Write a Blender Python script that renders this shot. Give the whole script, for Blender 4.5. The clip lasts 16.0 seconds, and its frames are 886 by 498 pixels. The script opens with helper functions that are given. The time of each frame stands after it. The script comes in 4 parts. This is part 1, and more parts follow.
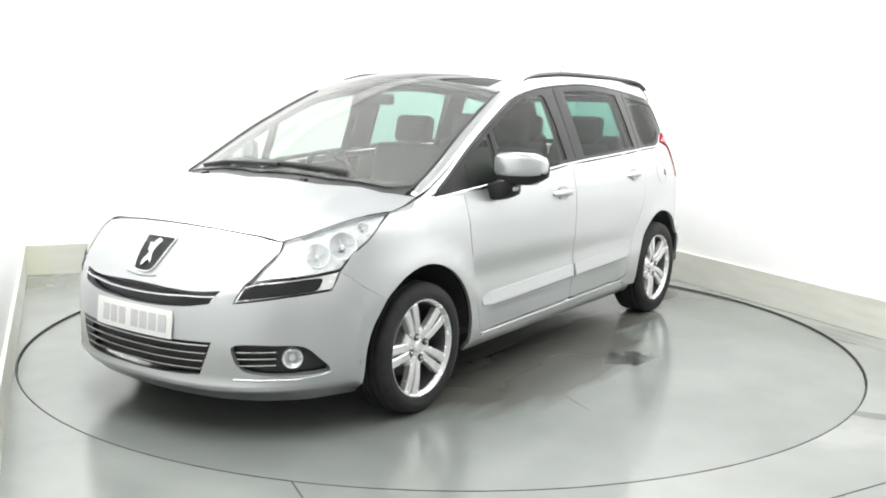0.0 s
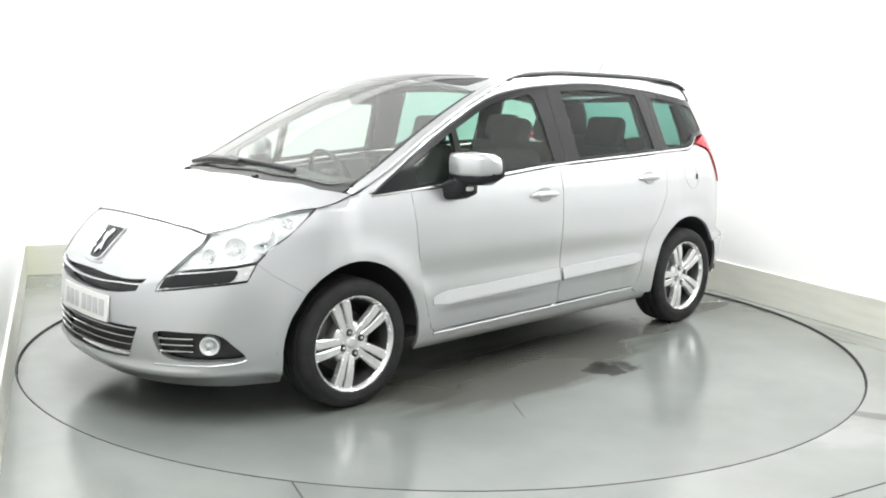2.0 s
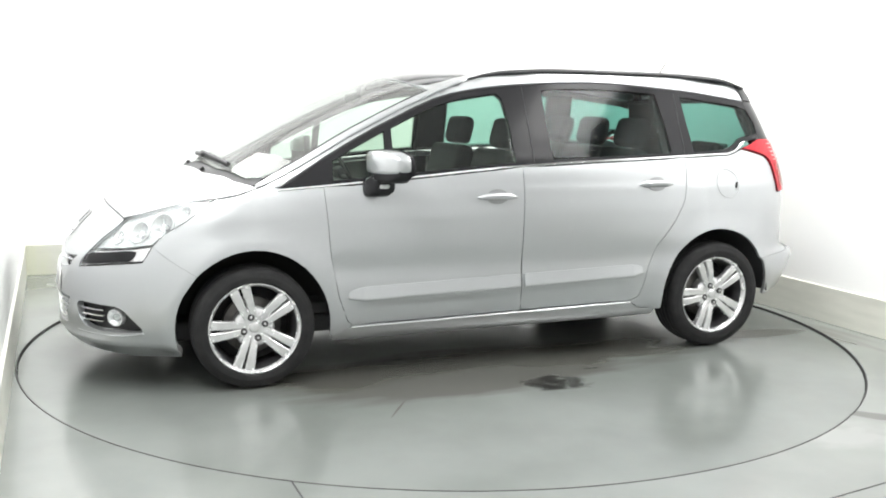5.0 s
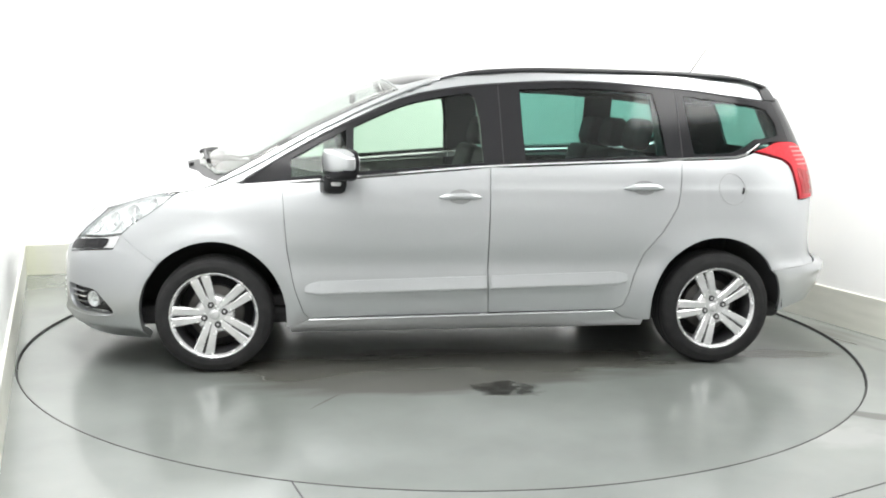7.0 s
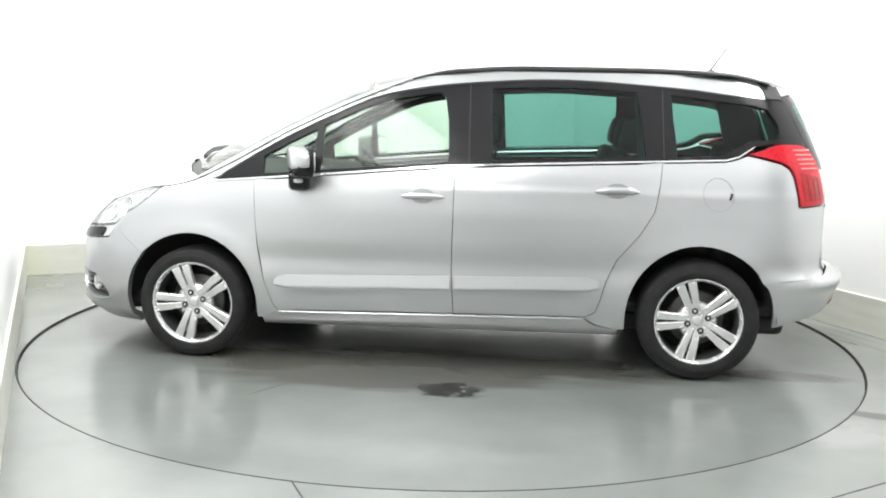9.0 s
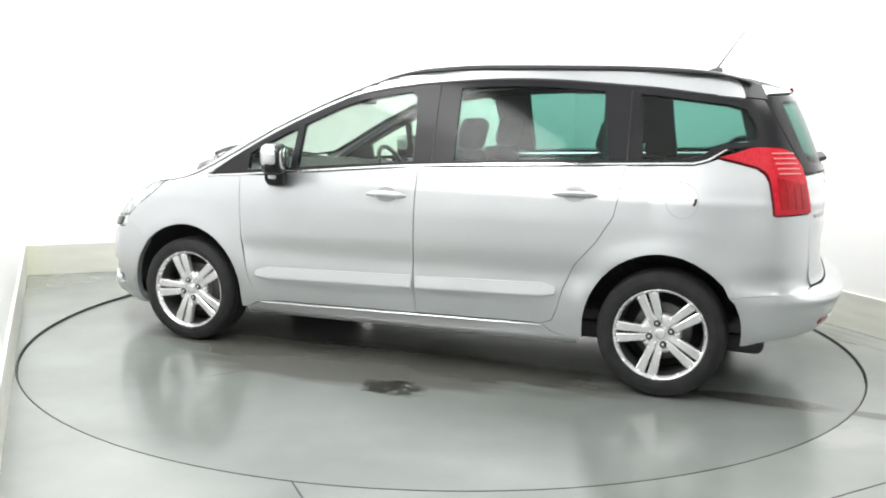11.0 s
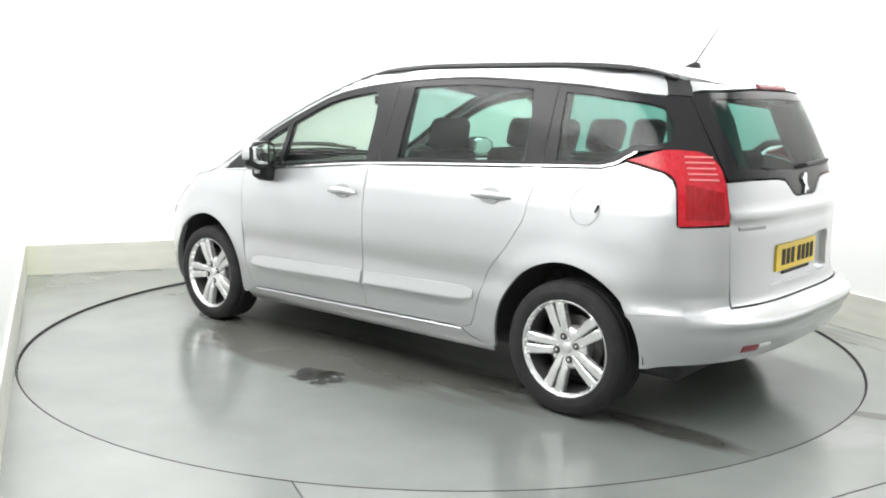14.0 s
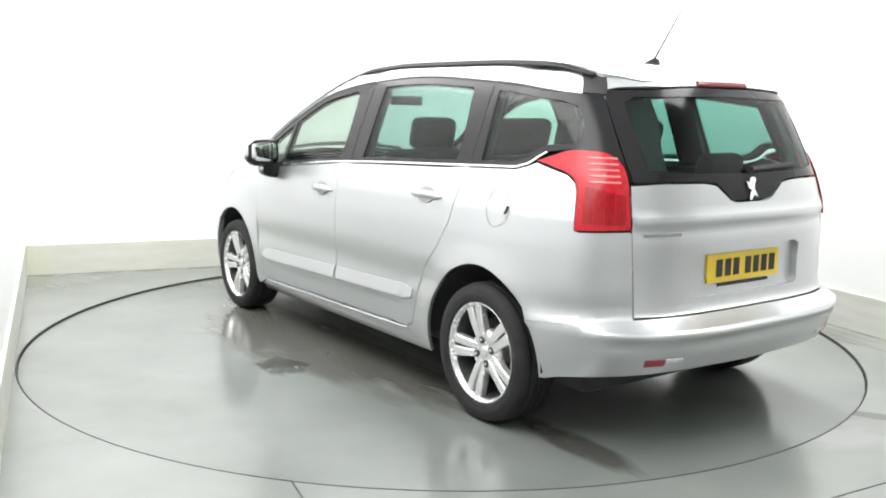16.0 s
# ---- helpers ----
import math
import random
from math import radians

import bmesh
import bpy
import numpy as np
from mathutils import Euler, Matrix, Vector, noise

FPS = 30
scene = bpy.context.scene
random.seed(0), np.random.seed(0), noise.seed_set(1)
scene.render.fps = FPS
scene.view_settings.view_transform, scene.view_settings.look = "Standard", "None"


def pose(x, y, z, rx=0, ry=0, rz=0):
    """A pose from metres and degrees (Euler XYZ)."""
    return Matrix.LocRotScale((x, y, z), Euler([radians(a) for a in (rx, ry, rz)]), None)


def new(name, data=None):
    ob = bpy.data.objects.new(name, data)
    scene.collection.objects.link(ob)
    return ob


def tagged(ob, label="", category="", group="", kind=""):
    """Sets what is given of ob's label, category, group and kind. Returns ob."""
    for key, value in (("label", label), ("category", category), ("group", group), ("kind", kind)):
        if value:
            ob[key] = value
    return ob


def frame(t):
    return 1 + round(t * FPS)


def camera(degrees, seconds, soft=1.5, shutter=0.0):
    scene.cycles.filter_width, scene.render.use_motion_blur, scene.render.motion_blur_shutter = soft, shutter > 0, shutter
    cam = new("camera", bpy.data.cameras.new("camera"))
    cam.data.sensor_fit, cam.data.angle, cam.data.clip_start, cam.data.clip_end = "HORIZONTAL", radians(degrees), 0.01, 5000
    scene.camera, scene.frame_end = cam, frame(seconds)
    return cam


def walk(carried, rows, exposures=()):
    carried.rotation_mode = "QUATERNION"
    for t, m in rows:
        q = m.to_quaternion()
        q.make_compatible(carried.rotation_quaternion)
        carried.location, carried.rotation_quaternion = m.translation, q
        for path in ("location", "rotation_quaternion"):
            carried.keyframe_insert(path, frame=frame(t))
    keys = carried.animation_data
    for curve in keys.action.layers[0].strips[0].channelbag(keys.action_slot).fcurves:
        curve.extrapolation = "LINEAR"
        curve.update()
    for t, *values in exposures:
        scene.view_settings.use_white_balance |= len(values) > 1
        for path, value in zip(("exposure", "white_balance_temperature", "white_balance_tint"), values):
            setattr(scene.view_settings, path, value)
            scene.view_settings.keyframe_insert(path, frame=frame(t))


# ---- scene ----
# ---- the camera, which stands still ----
cam = camera(51.81, 16.0, soft=1.9)
EYE = (-0.004, -5.528, 1.378)
STAND = Matrix.Translation(EYE) @ pose(0, 0, 0, 90 - 8.949, 0, 0) @ pose(0, 0, 0, 0, 0, 1.045)
walk(cam, [(0.0, STAND), (16.0, STAND)])

# ---- light: a closed white booth under rows of ceiling panels ----
scene.view_settings.exposure = -0.47
world = bpy.data.worlds.new("booth_air")
world.use_nodes = True
world.node_tree.nodes["Background"].inputs[0].default_value = (0.9, 0.95, 1.0, 1)
world.node_tree.nodes["Background"].inputs[1].default_value = 0.3
scene.world = world
BOOTH = pose(0, 0, 0, 0, 0, 23.08)
WALL_L, WALL_R, WALL_B, WALL_F, CEIL = -2.43, 2.50, 2.665, -6.4, 3.1
# two broad, dim diffusers in the ceiling and bright light strips along three walls
DIFFUSERS = [(0.1, -3.9, 2.9, 4.2), (0.1, 0.05, 2.9, 3.4)]
TUBES = [(-1.98, -0.6, 0.84, 6.2), (1.72, -0.2, 0.84, 5.4), (0.0, 2.20, 2.8, 0.60)]
for i, (px, py, sx, sy) in enumerate(DIFFUSERS + TUBES):
    data = bpy.data.lights.new("ceiling_light", "AREA")
    data.shape, data.size, data.size_y, data.color = "RECTANGLE", sx, sy, (1.0, 1.0, 0.985)
    data.energy = (40, 3, 228, 252, 9)[i]
    lamp = new("ceiling_light", data)
    lamp.matrix_world = BOOTH @ pose(px, py, CEIL - (0.06 if i < 2 else 0.12))

# ---- the car's surface, in the car's own space: x forward, y to its left, z up, middle of the wheelbase on the ground ----
CORE, FAN = 1.3, 0.9


def spline(knots):
    """A smooth curve through (x, y) knots, monotone between them (Fritsch-Carlson)."""
    xs = [k[0] for k in knots]
    ys = [k[1] for k in knots]
    d = [(ys[i + 1] - ys[i]) / (xs[i + 1] - xs[i]) for i in range(len(xs) - 1)]
    m = [d[0]] + [0 if a * b <= 0 else 2 * a * b / (a + b) for a, b in zip(d, d[1:])] + [d[-1]]

    def value(x):
        if x <= xs[0]:
            return ys[0] + m[0] * (x - xs[0])
        if x >= xs[-1]:
            return ys[-1] + m[-1] * (x - xs[-1])
        i = 0
        while x > xs[i + 1]:
            i += 1
        h = xs[i + 1] - xs[i]
        t = (x - xs[i]) / h
        return ((2 * t**3 - 3 * t**2 + 1) * ys[i] + (t**3 - 2 * t**2 + t) * h * m[i]
                + (3 * t**2 - 2 * t**3) * ys[i + 1] + (t**3 - t**2) * h * m[i + 1])
    return value


half_width = spline([(0.16, 0.80), (0.22, 0.862), (0.30, 0.888), (0.42, 0.899), (0.60, 0.906), (0.80, 0.907), (0.90, 0.900),
                     (1.00, 0.880), (1.05, 0.866), (1.16, 0.822), (1.30, 0.766), (1.47, 0.694), (1.56, 0.652)])
nose = spline([(0.13, 0.82), (0.17, 0.87), (0.24, 0.915), (0.36, 0.920), (0.48, 0.912), (0.60, 0.893), (0.68, 0.855), (0.74, 0.80), (0.82, 0.715), (0.92, 0.55)])
tail = spline([(0.20, 0.73), (0.30, 0.805), (0.40, 0.872), (0.47, 0.908), (0.505, 0.915), (0.54, 0.875), (0.562, 0.815), (0.60, 0.798), (0.73, 0.79), (0.91, 0.795), (1.07, 0.775), (1.25, 0.71), (1.43, 0.625), (1.56, 0.53)])
top_line = spline([(-2.05, 1.40), (-1.9, 1.485), (-1.7, 1.555), (-1.5, 1.583), (-1.0, 1.606), (-0.4, 1.612), (0.0, 1.596), (0.25, 1.570), (0.45, 1.523), (0.9, 1.347), (1.3, 1.148),
                   (1.48, 1.060), (1.57, 1.022), (1.72, 0.975), (1.85, 0.917), (1.98, 0.845), (2.09, 0.745), (2.2, 0.60)])
crown = spline([(-0.3, 0.10), (0.0, 0.105), (0.45, 0.148), (1.25, 0.148), (1.6, 0.10), (2.2, 0.10)])
taper_front = spline([(0.3, 0.0), (0.6, 0.010), (0.8, 0.035), (1.0, 0.075), (1.3, 0.09)])
taper_rear = spline([(0.3, 0.01), (0.6, 0.012), (0.9, 0.035), (1.1, 0.055), (1.5, 0.065)])


def top(x, y):
    """The height of bonnet, windscreen and roof."""
    return top_line(x + 0.26 * y * y * (1 if x > 0.2 else max(0.0, 1 - (0.2 - x) / 0.8))) - crown(x) * y * y


def flank(s, z):
    """A point of the car's skin: s runs along the left side as x, then round the nose (s > CORE) or the tail (s < -CORE)."""
    x = min(max(s, -CORE), CORE)
    w = half_width(z)
    if x > 0.2:
        w *= 1 - taper_front(z) * ((x - 0.2) / 1.1) ** 2
    elif x < -0.4:
        w *= 1 - taper_rear(z) * ((x + 0.4) / 0.9) ** 2
    if s > CORE:
        a, n, l, c = (s - CORE) / FAN, 2.6, nose(z), 1
    elif s < -CORE:
        a, n, l, c = (-CORE - s) / FAN, 3.6, tail(z), -1
    else:
        return x, w, z
    d = (abs(math.cos(a) / w) ** n + abs(math.sin(a) / l) ** n) ** (-1 / n)
    return c * (CORE + d * math.sin(a)), d * math.cos(a), z


S_NOSE = CORE + FAN * math.pi / 2

from mathutils import geometry

# ---- materials ----
def material(name, color=(0.5, 0.5, 0.5), rough=0.5, metal=0.0, coat=0.0, emit=0.0, ior=1.5, transmit=0.0):
    m = bpy.data.materials.new(name)
    m.use_nodes = True
    b = m.node_tree.nodes["Principled BSDF"]
    b.inputs["Base Color"].default_value = (*color, 1)
    b.inputs["Roughness"].default_value = rough
    b.inputs["Metallic"].default_value = metal
    b.inputs["Coat Weight"].default_value = coat
    b.inputs["Coat Roughness"].default_value = 0.03
    b.inputs["IOR"].default_value = ior
    b.inputs["Transmission Weight"].default_value = transmit
    if emit:
        b.inputs["Emission Color"].default_value = (*color, 1)
        b.inputs["Emission Strength"].default_value = emit
    return m


def varied(m, scale, low, high, detail=6.0, rough=None, bump=0.0, bump_scale=None, stretch=(1, 1, 1)):
    """Colour varied between low and high by noise at real-world size, with gloss and fine relief to match."""
    t = m.node_tree
    b = t.nodes["Principled BSDF"]
    co = t.nodes.new("ShaderNodeTexCoord")
    mp = t.nodes.new("ShaderNodeMapping")
    mp.inputs["Scale"].default_value = stretch
    t.links.new(co.outputs["Object"], mp.inputs[0])
    n = t.nodes.new("ShaderNodeTexNoise")
    n.inputs["Scale"].default_value, n.inputs["Detail"].default_value = scale, detail
    t.links.new(mp.outputs[0], n.inputs["Vector"])
    r = t.nodes.new("ShaderNodeValToRGB")
    r.color_ramp.elements[0].position, r.color_ramp.elements[1].position = 0.3, 0.7
    r.color_ramp.elements[0].color, r.color_ramp.elements[1].color = (*low, 1), (*high, 1)
    t.links.new(n.outputs["Fac"], r.inputs[0])
    t.links.new(r.outputs[0], b.inputs["Base Color"])
    if rough:
        k = t.nodes.new("ShaderNodeMapRange")
        k.inputs["To Min"].default_value, k.inputs["To Max"].default_value = rough
        t.links.new(n.outputs["Fac"], k.inputs["Value"])
        t.links.new(k.outputs[0], b.inputs["Roughness"])
    if bump:
        f = t.nodes.new("ShaderNodeTexNoise")
        f.inputs["Scale"].default_value, f.inputs["Detail"].default_value = bump_scale or scale * 12, 4.0
        t.links.new(mp.outputs[0], f.inputs["Vector"])
        u = t.nodes.new("ShaderNodeBump")
        u.inputs["Strength"].default_value, u.inputs["Distance"].default_value = bump, 0.002
        t.links.new(f.outputs["Fac"], u.inputs["Height"])
        t.links.new(u.outputs[0], b.inputs["Normal"])
    return m


def pane(name, tint, rough=0.0, gloss=1.0, veil=0.0):
    """Thin glass: tinted see-through mixed with a clear reflection that grows towards grazing."""
    m = bpy.data.materials.new(name)
    m.use_nodes = True
    t = m.node_tree
    t.nodes.remove(t.nodes["Principled BSDF"])
    a, g, f, x = (t.nodes.new("ShaderNode" + k) for k in ("BsdfTransparent", "BsdfGlossy", "LayerWeight", "MixShader"))
    a.inputs[0].default_value = (*tint, 1)
    g.inputs[0].default_value, g.inputs["Roughness"].default_value = (gloss, gloss, gloss, 1), rough
    f.inputs["Blend"].default_value = 0.5
    p5, sc = t.nodes.new("ShaderNodeMath"), t.nodes.new("ShaderNodeMath")
    p5.operation, p5.inputs[1].default_value = "POWER", 5.0
    sc.operation, sc.inputs[1].default_value, sc.inputs[2].default_value = "MULTIPLY_ADD", 0.93, 0.035
    t.links.new(f.outputs["Facing"], p5.inputs[0])
    t.links.new(p5.outputs[0], sc.inputs[0])
    t.links.new(sc.outputs[0], x.inputs[0])
    t.links.new(a.outputs[0], x.inputs[1])
    t.links.new(g.outputs[0], x.inputs[2])
    last = x
    # pale veil mixed over the glass in place of bright wall and ceiling reflections
    if veil:
        film, last = t.nodes.new("ShaderNodeBsdfDiffuse"), t.nodes.new("ShaderNodeMixShader")
        film.inputs[0].default_value = (0.8, 0.8, 0.78, 1)
        last.inputs[0].default_value = veil
        t.links.new(x.outputs[0], last.inputs[1])
        t.links.new(film.outputs[0], last.inputs[2])
    t.links.new(last.outputs[0], t.nodes["Material Output"].inputs[0])
    return m


PAINT = varied(material("silver_paint", (0.60, 0.615, 0.63), 0.32, 0.75, 1.0), 500, (0.51, 0.525, 0.54), (0.57, 0.585, 0.60), detail=2.0, rough=(0.28, 0.36))
PAINT.node_tree.nodes["Principled BSDF"].inputs["Coat Roughness"].default_value = 0.20
GAP = material("gap_black", (0.032, 0.032, 0.034), 0.8)
BLACK = material("black_plastic", (0.024, 0.024, 0.026), 0.52)
GLOSS = material("gloss_black", (0.020, 0.020, 0.022), 0.16, 0, 0.0, ior=1.27)
CHROME = material("chrome", (0.82, 0.83, 0.84), 0.08, 1.0)
BARREL = material("dark_barrel", (0.10, 0.10, 0.105), 0.4, 0.6)
ALLOY = varied(material("alloy", (0.7, 0.7, 0.71), 0.24, 0.6, 0.5), 30, (0.70, 0.70, 0.71), (0.86, 0.86, 0.87), rough=(0.20, 0.32))
RUBBER = varied(material("tyre_rubber", (0.02, 0.02, 0.021), 0.85), 14, (0.010, 0.010, 0.0107), (0.019, 0.019, 0.020), bump=0.4)
CLOTH = varied(material("seat_cloth", (0.03, 0.03, 0.033), 0.9), 40, (0.022, 0.022, 0.025), (0.042, 0.042, 0.046), bump=0.12, bump_scale=150)
TRIM = varied(material("cabin_trim", (0.05, 0.05, 0.052), 0.7), 20, (0.04, 0.04, 0.042), (0.06, 0.06, 0.062), bump=0.3, bump_scale=500)
HEADLINER = material("headliner", (0.10, 0.10, 0.10), 0.9)
GLASS = pane("green_glass", (0.66, 0.78, 0.69), 0.06, gloss=0.7)
SCREEN = pane("veiled_windscreen", (0.80, 0.87, 0.83), 0.06, gloss=0.74, veil=0.13)
PRIVACY = pane("privacy_glass", (0.30, 0.51, 0.46), 0.10, gloss=0.55, veil=0.004)
RED = varied(material("red_lens", (0.5, 0.006, 0.012), 0.15, 0, 0.0, ior=1.35), 120, (0.44, 0.010, 0.020), (0.57, 0.026, 0.040), stretch=(1, 1, 0.25))
DEEP_RED = varied(material("deep_red_lens", (0.3, 0.008, 0.014), 0.15, ior=1.4), 90, (0.26, 0.006, 0.010), (0.38, 0.014, 0.020), stretch=(1, 1, 0.2))
PLATE_W = material("white_plate", (0.78, 0.78, 0.76), 0.4)
PLATE_Y = material("yellow_plate", (0.78, 0.56, 0.04), 0.4)
WHITE = varied(material("booth_white", (0.8, 0.8, 0.79), 0.6), 1.2, (0.84, 0.845, 0.84), (0.87, 0.87, 0.865), rough=(0.5, 0.65), bump=0.1)
# unseen ceiling, darkened below wall white so bonnet and roof reflect less light
CEILING = varied(material("dimmed_ceiling", (0.55, 0.55, 0.54), 0.8), 1.5, (0.34, 0.345, 0.34), (0.40, 0.40, 0.395), bump=0.1)
SKIRT = varied(material("skirting_cream", (0.6, 0.6, 0.55), 0.5), 3, (0.56, 0.565, 0.51), (0.64, 0.64, 0.58), stretch=(1, 1, 6))
FLOOR = varied(material("painted_concrete", (0.4, 0.42, 0.4), 0.2, ior=1.72), 1.3, (0.178, 0.193, 0.181), (0.238, 0.255, 0.240), rough=(0.10, 0.24), bump=0.02, bump_scale=3.0)


def stain_or_shading(m, x, y, angle, a, b, dark, scale, cover, seed):
    """A patch on a floor, dirt or light and shade put into the colour: an uneven blot of half-lengths a and b round a
    place.
    """
    t = m.node_tree
    bs = t.nodes["Principled BSDF"]
    co, mp, ln, fall, n, mul, edge, mix = (t.nodes.new("ShaderNode" + k) for k in ("TexCoord", "Mapping", "VectorMath", "MapRange", "TexNoise", "Math", "MapRange", "Mix"))
    mp.vector_type = "TEXTURE"
    mp.inputs["Location"].default_value, mp.inputs["Rotation"].default_value, mp.inputs["Scale"].default_value = (x, y, 0), (0, 0, radians(angle)), (a, b, 1)
    t.links.new(co.outputs["Object"], mp.inputs[0])
    ln.operation = "LENGTH"
    t.links.new(mp.outputs[0], ln.inputs[0])
    fall.inputs["From Min"].default_value, fall.inputs["From Max"].default_value, fall.inputs["To Min"].default_value, fall.inputs["To Max"].default_value = 0.2, 1.0, 1.0, 0.0
    t.links.new(ln.outputs["Value"], fall.inputs["Value"])
    n.noise_dimensions = "4D"
    n.inputs["W"].default_value, n.inputs["Scale"].default_value, n.inputs["Detail"].default_value = seed, scale, 8.0
    t.links.new(mp.outputs[0], n.inputs["Vector"])
    mul.operation = "MULTIPLY"
    t.links.new(fall.outputs[0], mul.inputs[0])
    t.links.new(n.outputs["Fac"], mul.inputs[1])
    edge.inputs["From Min"].default_value, edge.inputs["From Max"].default_value = cover, cover + 0.16
    t.links.new(mul.outputs[0], edge.inputs["Value"])
    mix.data_type = "RGBA"
    t.links.new(edge.outputs[0], mix.inputs[0])
    old = bs.inputs["Base Color"].links[0].from_socket
    t.links.new(old, mix.inputs[6])
    mix.inputs[7].default_value = (*dark, 1)
    t.links.new(mix.outputs[2], bs.inputs["Base Color"])


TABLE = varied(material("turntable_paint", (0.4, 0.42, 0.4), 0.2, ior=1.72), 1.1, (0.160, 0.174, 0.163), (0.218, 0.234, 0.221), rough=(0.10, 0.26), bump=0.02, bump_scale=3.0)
# wheel-track dirt, deepened to paint in the shadow under the car
stain_or_shading(TABLE, 0.1, 0.78, 0, 2.2, 0.50, (0.105, 0.105, 0.094), 3.4, 0.18, 1.0)
# wider, fainter darker band just outside the left sill
stain_or_shading(TABLE, 0.25, 1.02, 6, 1.5, 0.42, (0.125, 0.126, 0.116), 2.6, 0.26, 9.0)
stain_or_shading(TABLE, -0.17, 1.17, -12, 0.36, 0.26, (0.030, 0.030, 0.028), 3.4, 0.30, 3.3)
stain_or_shading(TABLE, -1.86, 0.63, -4, 0.62, 0.15, (0.085, 0.085, 0.078), 1.6, 0.20, 4.0)
stain_or_shading(TABLE, 0.72, 1.30, 57, 0.22, 0.012, (0.12, 0.12, 0.11), 1.0, 0.2, 5.0)
stain_or_shading(TABLE, -0.9, 0.6, 0, 0.6, 0.3, (0.09, 0.09, 0.08), 2.4, 0.27, 6.0)
stain_or_shading(SKIRT, -2.42, 2.64, 0, 0.32, 0.5, (0.60, 0.61, 0.50), 2.0, 0.20, 13.0)
# pale patch: a wet-looking reflection painted into the floor colour
stain_or_shading(FLOOR, 1.75, -1.75, 20, 0.55, 0.35, (0.28, 0.29, 0.28), 1.6, 0.26, 7.0)
stain_or_shading(FLOOR, 2.46, -0.12, -60, 0.16, 0.03, (0.08, 0.08, 0.075), 1.6, 0.2, 11.0)
stain_or_shading(FLOOR, 2.05, -1.50, -18, 0.45, 0.10, (0.13, 0.135, 0.125), 1.8, 0.24, 12.0)
# soft dark band along the right skirting: contact shade in the colour
stain_or_shading(FLOOR, 2.35, 0.3, -66, 1.6, 0.25, (0.17, 0.17, 0.158), 2.0, 0.34, 8.0)


# ---- building ----
def part(name, bm, mat, parent=None, label="", smooth=True):
    me = bpy.data.meshes.new(name)
    lay = bm.verts.layers.float_vector.get("facing")
    facing = [tuple(v[lay]) for v in bm.verts] if lay else None
    bm.to_mesh(me)
    bm.free()
    me.materials.append(mat)
    if smooth:
        for p in me.polygons:
            p.use_smooth = True
    if facing:
        me.normals_split_custom_set_from_vertices(facing)
    ob = new(name, me)
    ob.parent = parent
    if label:
        ob["label"] = label
    return ob


def box(bm, x0, y0, z0, x1, y1, z1, bevel=0.0):
    v = bmesh.ops.create_cube(bm, size=1)["verts"]
    bmesh.ops.transform(bm, matrix=Matrix.LocRotScale(((x0 + x1) / 2, (y0 + y1) / 2, (z0 + z1) / 2), None, (x1 - x0, y1 - y0, z1 - z0)), verts=v)
    if bevel:
        bmesh.ops.bevel(bm, geom=list({e for q in v for e in q.link_edges}), offset=bevel, segments=3, affect="EDGES", profile=0.6)
    return bm


def structure(name, bm, mat, label, cat, m=None, smooth=False):
    ob = part(name, bm, mat, None, "", smooth)
    if m is not None:
        ob.matrix_world = m
    return tagged(ob, label, cat, kind="structure")


